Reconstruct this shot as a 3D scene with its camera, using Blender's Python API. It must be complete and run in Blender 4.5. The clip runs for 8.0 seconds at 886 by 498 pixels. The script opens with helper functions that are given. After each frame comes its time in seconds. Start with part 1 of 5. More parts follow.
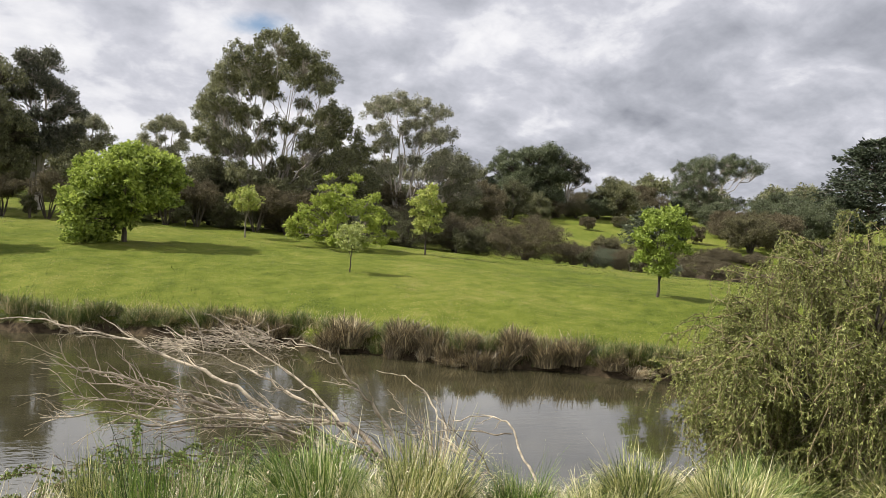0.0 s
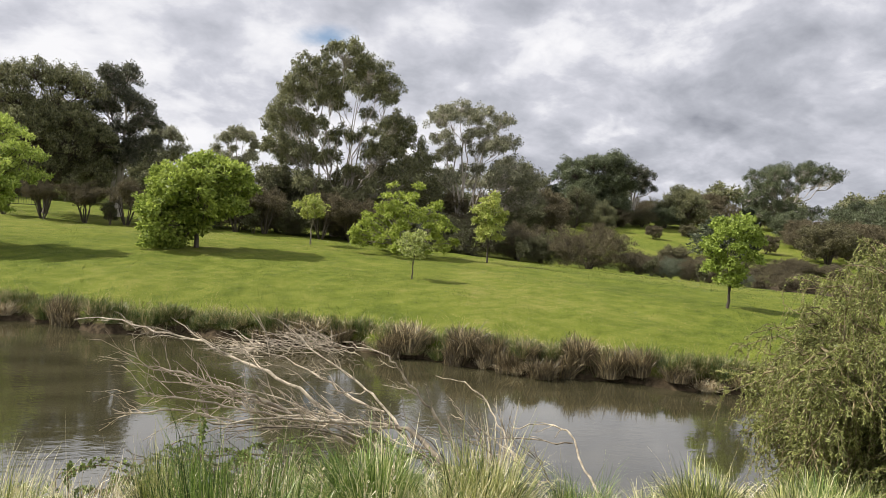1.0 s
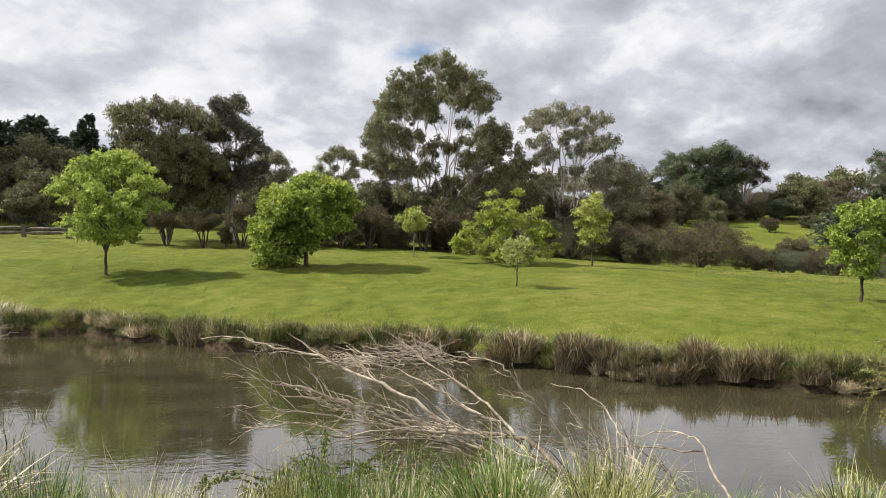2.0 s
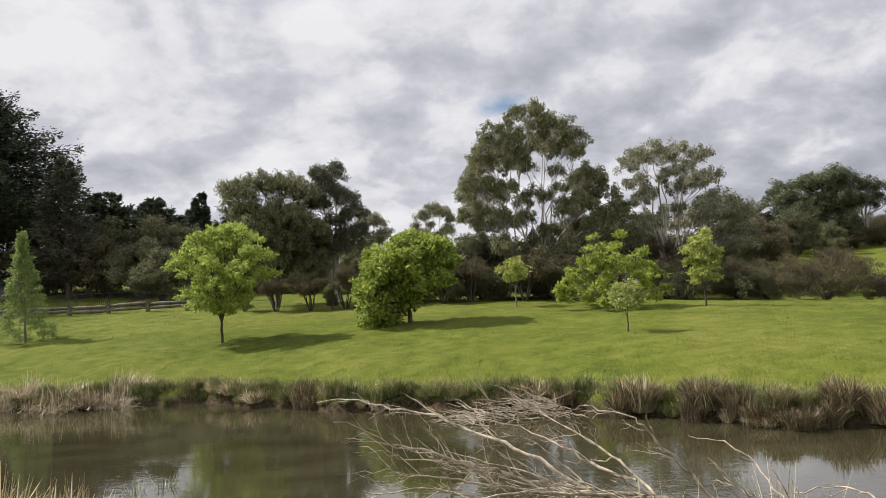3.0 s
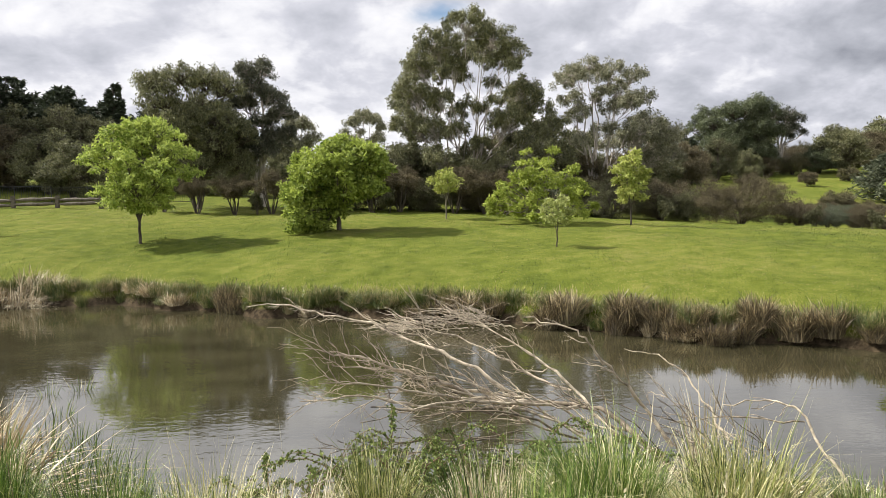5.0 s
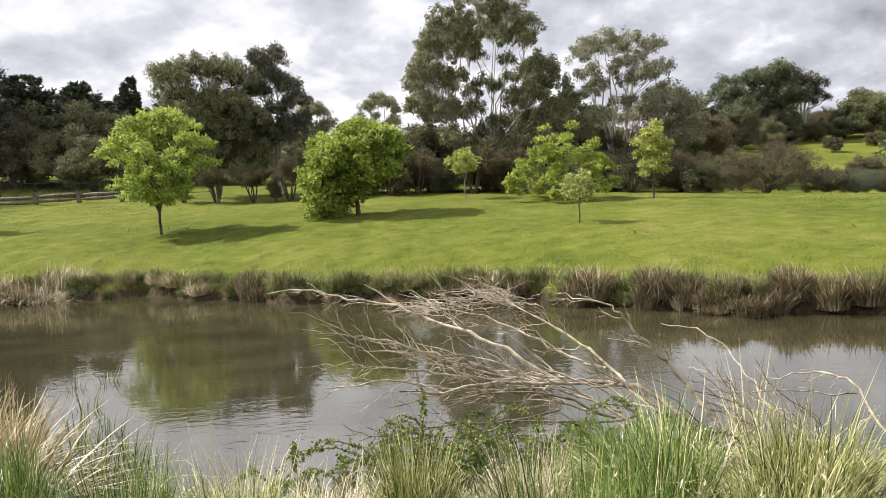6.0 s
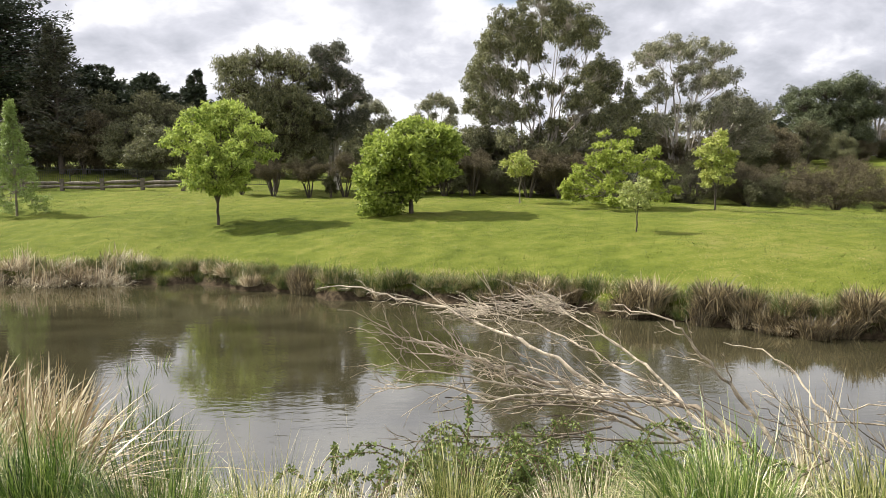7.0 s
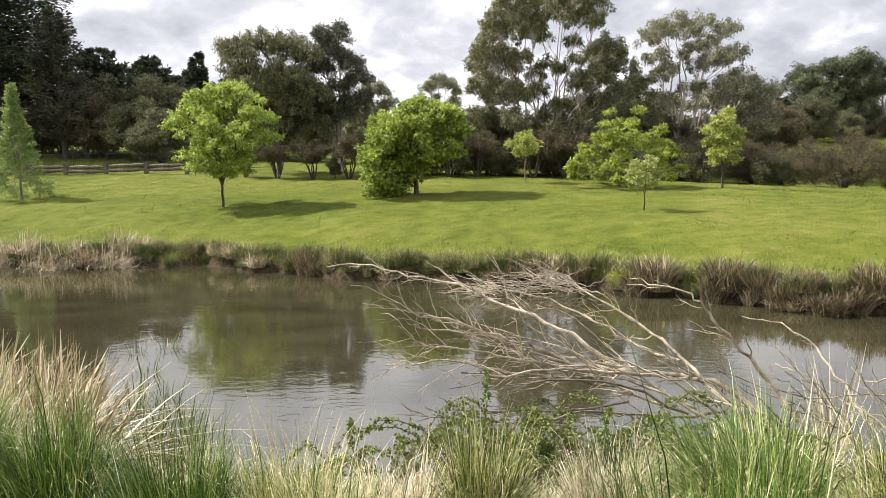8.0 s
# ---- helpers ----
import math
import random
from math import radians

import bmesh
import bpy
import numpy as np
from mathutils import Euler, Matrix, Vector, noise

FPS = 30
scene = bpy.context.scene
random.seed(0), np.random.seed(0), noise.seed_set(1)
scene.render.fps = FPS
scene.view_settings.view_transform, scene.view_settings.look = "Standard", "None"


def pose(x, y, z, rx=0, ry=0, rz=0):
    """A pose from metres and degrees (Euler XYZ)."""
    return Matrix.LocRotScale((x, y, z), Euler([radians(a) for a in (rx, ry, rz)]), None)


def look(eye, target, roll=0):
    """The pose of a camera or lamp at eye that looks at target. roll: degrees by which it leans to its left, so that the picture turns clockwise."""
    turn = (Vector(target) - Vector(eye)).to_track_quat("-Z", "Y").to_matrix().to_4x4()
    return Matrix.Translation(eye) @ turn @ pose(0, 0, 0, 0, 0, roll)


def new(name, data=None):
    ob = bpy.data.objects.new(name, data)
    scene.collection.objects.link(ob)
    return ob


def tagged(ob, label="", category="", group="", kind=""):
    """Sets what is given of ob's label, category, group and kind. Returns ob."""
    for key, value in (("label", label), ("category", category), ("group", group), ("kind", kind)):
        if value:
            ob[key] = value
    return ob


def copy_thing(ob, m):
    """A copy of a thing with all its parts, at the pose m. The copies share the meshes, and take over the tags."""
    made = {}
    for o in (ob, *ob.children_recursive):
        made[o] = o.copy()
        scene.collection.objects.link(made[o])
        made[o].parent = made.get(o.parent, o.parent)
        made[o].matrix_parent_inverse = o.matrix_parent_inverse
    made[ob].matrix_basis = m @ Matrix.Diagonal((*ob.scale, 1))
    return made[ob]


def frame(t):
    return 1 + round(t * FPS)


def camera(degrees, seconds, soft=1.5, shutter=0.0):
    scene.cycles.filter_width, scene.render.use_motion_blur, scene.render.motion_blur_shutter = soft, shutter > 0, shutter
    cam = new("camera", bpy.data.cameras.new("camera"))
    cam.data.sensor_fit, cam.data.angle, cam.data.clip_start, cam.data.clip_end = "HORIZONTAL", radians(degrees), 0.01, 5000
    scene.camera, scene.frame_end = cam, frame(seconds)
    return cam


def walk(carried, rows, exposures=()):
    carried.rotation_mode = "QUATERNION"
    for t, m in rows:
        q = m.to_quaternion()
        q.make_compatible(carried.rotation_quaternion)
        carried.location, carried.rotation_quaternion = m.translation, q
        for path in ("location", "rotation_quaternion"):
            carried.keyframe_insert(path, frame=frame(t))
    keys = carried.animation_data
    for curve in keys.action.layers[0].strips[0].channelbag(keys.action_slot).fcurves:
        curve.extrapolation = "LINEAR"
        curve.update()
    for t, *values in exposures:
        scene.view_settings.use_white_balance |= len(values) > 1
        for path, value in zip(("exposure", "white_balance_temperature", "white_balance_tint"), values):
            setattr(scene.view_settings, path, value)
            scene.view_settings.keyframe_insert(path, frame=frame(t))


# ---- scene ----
cam = camera(65.0, 8.0, soft=0.6)
PATH = [
    (0, (0.579, -1.345, 3.456), (1.318, 0.512, 3.372), 3.3),
    (0.5, (0.617, -1.339, 3.414), (1.288, 0.54, 3.274), 3.4),
    (1, (0.612, -1.34, 3.421), (1.18, 0.576, 3.351), 3.5),
    (1.5, (0.622, -1.285, 3.406), (1.011, 0.676, 3.361), -0.4),
    (1.7, (0.609, -1.275, 3.404), (0.933, 0.698, 3.347), 0.1),
    (2.8, (0.421, -1.015, 3.41), (0.535, 0.982, 3.412), -3.4),
    (3, (0.414, -0.957, 3.399), (0.426, 1.04, 3.501), -3.7),
    (3.5, (0.349, -0.836, 3.337), (0.226, 1.159, 3.252), 0.3),
    (4, (0.242, -0.693, 3.337), (0.344, 1.302, 3.233), -3.1),
    (4.5, (0.225, -0.606, 3.342), (0.427, 1.378, 3.188), -1.4),
    (4.7, (0.231, -0.594, 3.345), (0.446, 1.389, 3.196), -1.3),
    (5.8, (0.21, -0.406, 3.285), (0.395, 1.574, 3.069), -0.7),
    (6, (0.198, -0.302, 3.273), (0.35, 1.681, 3.062), -3.4),
    (6.5, (0.171, -0.199, 3.275), (0.285, 1.778, 2.994), -3.7),
    (7, (0.182, -0.087, 3.253), (0.189, 1.903, 3.053), -1.0),
    (7.5, (0.161, -0.005, 3.225), (0.18, 1.983, 3.001), -0.0),
    (8, (0.079, 0.003, 3.169), (0.075, 1.987, 2.919), -1.5),
]
walk(cam, [(t, look(eye, target, roll)) for t, eye, target, roll in PATH],
     exposures=((0.0, 0.38), (1.7, 0.42), (3.5, 0.19), (4.0, 0.45), (4.5, 0.50), (6.0, 0.62), (8.0, 0.70)))

# ---- light ----
SUN_FROM = Vector((-0.65, 0.25, 0.72)).normalized()
sun_data = bpy.data.lights.new("sun", "SUN")
sun_data.energy, sun_data.angle, sun_data.color = 5.1, radians(0.8), (1.0, 0.95, 0.86)
sun = new("sun", sun_data)
sun.matrix_world = look(SUN_FROM * 80, (0, 0, 0))

GAP_WAY = Vector((0.105, 0.965, 0.243)).normalized()
world = bpy.data.worlds.new("sky")
world.use_nodes = True
scene.world = world


class Nodes:
    """A short way to write node trees."""

    def __init__(self, tree):
        self.tree = tree
        tree.nodes.clear()

    def add(self, kind, inputs=None, **props):
        n = self.tree.nodes.new(kind)
        for k, v in props.items():
            setattr(n, k, v)
        for k, v in (inputs or {}).items():
            if isinstance(v, bpy.types.NodeSocket):
                self.tree.links.new(v, n.inputs[k])
            else:
                n.inputs[k].default_value = v
        return n

    def math(self, op, a, b=0.0, clamp=False):
        return self.add("ShaderNodeMath", {0: a, 1: b}, operation=op, use_clamp=clamp).outputs[0]

    def noise(self, scale, detail=3.0, vector=None, rough=0.55, distortion=0.0):
        ins = {"Scale": scale, "Detail": detail, "Roughness": rough, "Distortion": distortion}
        if vector is not None:
            ins["Vector"] = vector
        return self.add("ShaderNodeTexNoise", ins).outputs["Fac"]

    def ramp(self, fac, *stops):
        n = self.add("ShaderNodeValToRGB", {"Fac": fac})
        while len(n.color_ramp.elements) < len(stops):
            n.color_ramp.elements.new(0.5)
        for e, (p, c) in zip(n.color_ramp.elements, stops):
            e.position, e.color = p, (*c, 1)
        return n.outputs["Color"]

    def mix(self, fac, a, b, blend="MIX"):
        n = self.add("ShaderNodeMix", data_type="RGBA", blend_type=blend)
        for i, v in ((0, fac), (6, a), (7, b)):
            if isinstance(v, bpy.types.NodeSocket):
                self.tree.links.new(v, n.inputs[i])
            else:
                n.inputs[i].default_value = (*v, 1) if isinstance(v, tuple) and len(v) == 3 else v
        return n.outputs[2]

    def bump(self, height, strength=0.5, distance=0.05):
        return self.add("ShaderNodeBump", {"Height": height, "Strength": strength, "Distance": distance}).outputs[0]


# Heaped broken cloud on a level layer over a clear sky: soft pale billows, a heavier bank to the east, one small blue gap.
n = Nodes(world.node_tree)
sky = n.add("ShaderNodeTexSky", sky_type="NISHITA", sun_disc=False, sun_elevation=radians(46), sun_rotation=radians(291)).outputs[0]
heading = n.add("ShaderNodeTexCoord").outputs["Generated"]
way = n.add("ShaderNodeSeparateXYZ", {0: heading})
reach = n.math("DIVIDE", 1.0, n.math("ADD", n.math("ABSOLUTE", way.outputs[2]), 0.42))
layer = n.add("ShaderNodeCombineXYZ", {0: n.math("MULTIPLY", way.outputs[0], reach), 1: n.math("MULTIPLY", way.outputs[1], reach), 2: 3.7}).outputs[0]
stir = n.add("ShaderNodeTexNoise", {"Vector": layer, "Scale": 3.0, "Detail": 3.0, "Roughness": 0.5}).outputs["Color"]
stir = n.add("ShaderNodeVectorMath", {0: stir, 1: (0.5, 0.5, 0.5)}, operation="SUBTRACT").outputs[0]
stirred = n.add("ShaderNodeVectorMath", {0: stir, 1: (0.13, 0.13, 0.13), 2: layer}, operation="MULTIPLY_ADD").outputs[0]
sunward = n.add("ShaderNodeVectorMath", {0: stirred, 1: (-0.05, -0.07, 0.0)}, operation="ADD").outputs[0]
bank = n.noise(2.4, 3.0, stirred, 0.45)
heap, heap_sunward = n.noise(6.0, 7.0, stirred, 0.55), n.noise(6.0, 7.0, sunward, 0.55)
east = n.add("ShaderNodeMapRange", {"Value": way.outputs[0], "From Min": 0.1, "From Max": 0.62, "To Min": 0.0, "To Max": 0.15}, interpolation_type="SMOOTHSTEP").outputs[0]
relief = n.math("MULTIPLY", n.math("SUBTRACT", heap, heap_sunward), n.math("ADD", 1.35, n.math("MULTIPLY", east, 2.0)))
thick = n.math("ADD", n.math("ADD", n.math("MULTIPLY", bank, 0.60), n.math("MULTIPLY", heap, 0.42)), east)
thick = n.math("SUBTRACT", thick, n.math("MULTIPLY", relief, 0.55))
cloud = n.ramp(thick, (0.39, (0.715, 0.71, 0.73)), (0.49, (0.62, 0.62, 0.655)), (0.565, (0.495, 0.50, 0.55)), (0.70, (0.38, 0.39, 0.435)), (1.0, (0.20, 0.21, 0.245)))
blue = n.mix(1.0, sky, (0.09, 0.09, 0.09), "MULTIPLY")
gap_from = n.add("ShaderNodeVectorMath", {0: heading, 1: (GAP_WAY.x, GAP_WAY.y, GAP_WAY.z)}, operation="SUBTRACT").outputs[0]
gap_from = n.add("ShaderNodeVectorMath", {0: gap_from, 1: (0.55, 0.55, 1.7)}, operation="MULTIPLY").outputs[0]
gap_far = n.add("ShaderNodeVectorMath", {0: gap_from}, operation="LENGTH").outputs[1]
closed = n.add("ShaderNodeMapRange", {"Value": n.math("ADD", gap_far, n.math("MULTIPLY", heap, 0.09)), "From Min": 0.040, "From Max": 0.075}, interpolation_type="SMOOTHSTEP").outputs[0]
both = n.mix(closed, blue, cloud)
high = n.add("ShaderNodeMapRange", {"Value": way.outputs[2], "From Min": 0.36, "From Max": 0.60, "To Min": 1.0, "To Max": 1.35}).outputs[0]
n.add("ShaderNodeOutputWorld", {0: n.add("ShaderNodeBackground", {"Color": both, "Strength": high}).outputs[0]})


# ---- materials ----
def material(name):
    m = bpy.data.materials.new(name)
    m.use_nodes = True
    return m, Nodes(m.node_tree)


def leaf_material(name, dark, light, through_light=0.35, rough=0.55, patch=0.6):
    """Leaves: each leaf its own tone, larger clumps lighter or duller, some light shining through."""
    m, n = material(name)
    rand = n.add("ShaderNodeNewGeometry").outputs["Random Per Island"]
    where = n.add("ShaderNodeTexCoord").outputs["Object"]
    fac = n.math("ADD", n.math("MULTIPLY", rand, 0.85), n.math("MULTIPLY", n.math("SUBTRACT", n.noise(patch, 3.0, where), 0.36), 1.0), True)
    col = n.mix(fac, dark, light)
    b = n.add("ShaderNodeBsdfPrincipled", {"Base Color": col, "Roughness": rough, "Specular IOR Level": 0.3})
    t = n.add("ShaderNodeBsdfTranslucent", {"Color": col})
    n.add("ShaderNodeOutputMaterial", {0: n.add("ShaderNodeMixShader", {0: through_light, 1: b.outputs[0], 2: t.outputs[0]}).outputs[0]})
    return m


def bark_material(name, dark, light, stretch=0.25, scale=9.0, bump=0.6):
    m, n = material(name)
    where = n.add("ShaderNodeMapping", {"Vector": n.add("ShaderNodeTexCoord").outputs["Object"], "Scale": (1, 1, stretch)}).outputs[0]
    grain, patch = n.noise(scale, 6.0, where), n.noise(scale * 0.2, 2.0, where)
    fac = n.math("ADD", n.math("MULTIPLY", grain, 0.7), n.math("MULTIPLY", patch, 0.6))
    col = n.ramp(fac, (0.45, dark), (0.8, light))
    b = n.add("ShaderNodeBsdfPrincipled", {"Base Color": col, "Roughness": 0.85, "Normal": n.bump(grain, bump, 0.02)})
    n.add("ShaderNodeOutputMaterial", {0: b.outputs[0]})
    return m


def blade_material(name, *stops, through_light=0.14, patch=0.0):
    """Grass blades: each blade takes a colour between green and straw."""
    m, n = material(name)
    rand = n.add("ShaderNodeNewGeometry").outputs["Random Per Island"]
    where = n.add("ShaderNodeTexCoord").outputs["Object"]
    one = n.add("ShaderNodeObjectInfo").outputs["Random"]
    fac = n.math("ADD", rand, n.math("MULTIPLY", n.math("SUBTRACT", n.noise(4.0, 2.0, where), 0.5), 0.5))
    fac = n.math("ADD", fac, n.math("MULTIPLY", n.math("SUBTRACT", one, 0.5), 0.3))
    if patch:
        fac = n.math("ADD", fac, n.math("MULTIPLY", n.math("SUBTRACT", n.noise(patch, 7.0, where, 0.78), 0.5), 2.4))
        fac = n.math("ADD", fac, n.math("MULTIPLY", n.math("SUBTRACT", n.noise(patch * 0.3, 2.0, where), 0.5), 1.1))
    fac = n.math("ADD", fac, 0.0, True)
    col = n.ramp(fac, *stops)
    b = n.add("ShaderNodeBsdfPrincipled", {"Base Color": col, "Roughness": 0.42, "Specular IOR Level": 0.5})
    t = n.add("ShaderNodeBsdfTranslucent", {"Color": col})
    n.add("ShaderNodeOutputMaterial", {0: n.add("ShaderNodeMixShader", {0: through_light, 1: b.outputs[0], 2: t.outputs[0]}).outputs[0]})
    return m


def plain_material(name, dark, light, scale=6.0, rough=0.7, bump=0.2):
    m, n = material(name)
    where = n.add("ShaderNodeTexCoord").outputs["Object"]
    f = n.math("ADD", n.math("MULTIPLY", n.noise(scale, 5.0, where), 0.6), n.math("MULTIPLY", n.noise(scale * 0.13, 2.0, where), 0.4))
    b = n.add("ShaderNodeBsdfPrincipled", {"Base Color": n.ramp(f, (0.35, dark), (0.65, light)), "Roughness": rough, "Normal": n.bump(f, bump, 0.01)})
    n.add("ShaderNodeOutputMaterial", {0: b.outputs[0]})
    return m


def ground_material():
    """Mown grass, with bare earth where the banks drop to the water and dead litter on the near bank."""
    m, n = material("grass_ground")
    where = n.add("ShaderNodeTexCoord").outputs["Object"]
    xyz = n.add("ShaderNodeSeparateXYZ", {0: where})
    fine, mid, wide = n.noise(28.0, 4.0, where), n.noise(1.6, 4.0, where, 0.6), n.noise(0.16, 3.0, where)
    f = n.math("ADD", n.math("ADD", n.math("MULTIPLY", fine, 0.55), n.math("MULTIPLY", mid, 0.40)), n.math("MULTIPLY", wide, 0.35))
    grass = n.ramp(f, (0.44, (0.026, 0.044, 0.007)), (0.58, (0.088, 0.116, 0.014)), (0.70, (0.15, 0.170, 0.026)), (0.86, (0.25, 0.22, 0.08)))
    earth = n.ramp(n.noise(9.0, 6.0, where), (0.35, (0.03, 0.022, 0.013)), (0.7, (0.11, 0.082, 0.05)))
    straw = n.ramp(n.noise(14.0, 6.0, where), (0.35, (0.10, 0.075, 0.04)), (0.65, (0.36, 0.29, 0.17)))
    edge = n.math("ADD", xyz.outputs[2], n.math("MULTIPLY", n.math("SUBTRACT", mid, 0.5), 0.25))
    low = n.add("ShaderNodeMapRange", {"Value": edge, "From Min": 0.20, "From Max": 0.36}).outputs[0]
    near = n.add("ShaderNodeMapRange", {"Value": xyz.outputs[1], "From Min": 8.5, "From Max": 9.5}).outputs[0]
    back = n.add("ShaderNodeMapRange", {"Value": n.math("ADD", xyz.outputs[1], n.math("MULTIPLY", mid, 2.0)), "From Min": 1.6, "From Max": 3.2}).outputs[0]
    col = n.mix(near, n.mix(back, n.mix(0.3, grass, straw), straw), n.mix(low, earth, grass))
    b = n.add("ShaderNodeBsdfPrincipled", {"Base Color": col, "Roughness": 0.95, "Specular IOR Level": 0.1, "Normal": n.bump(n.math("ADD", fine, mid), 0.9, 0.06)})
    n.add("ShaderNodeOutputMaterial", {0: b.outputs[0]})
    return m


def water_material():
    m, n = material("murky_water")
    where = n.add("ShaderNodeMapping", {"Vector": n.add("ShaderNodeTexCoord").outputs["Object"], "Scale": (1.0, 2.2, 1.0), "Rotation": (0, 0, radians(18))}).outputs[0]
    calm = n.add("ShaderNodeMapRange", {"Value": n.noise(0.22, 2.0, where), "From Min": 0.40, "From Max": 0.62, "To Min": 0.25, "To Max": 1.0}).outputs[0]
    h = n.math("ADD", n.noise(3.0, 2.0, where, 0.5, 0.4), n.math("MULTIPLY", n.noise(9.0, 2.0, where, 0.5, 0.3), 0.35))
    h = n.math("MULTIPLY", h, calm)
    mud = n.ramp(n.noise(0.5, 3.0, where), (0.3, (0.030, 0.027, 0.014)), (0.7, (0.055, 0.049, 0.026)))
    b = n.add("ShaderNodeBsdfPrincipled", {"Base Color": mud, "Roughness": 0.012, "IOR": 3.1, "Specular IOR Level": 0.5, "Normal": n.bump(h, 0.34, 0.010)})
    n.add("ShaderNodeOutputMaterial", {0: b.outputs[0]})
    return m


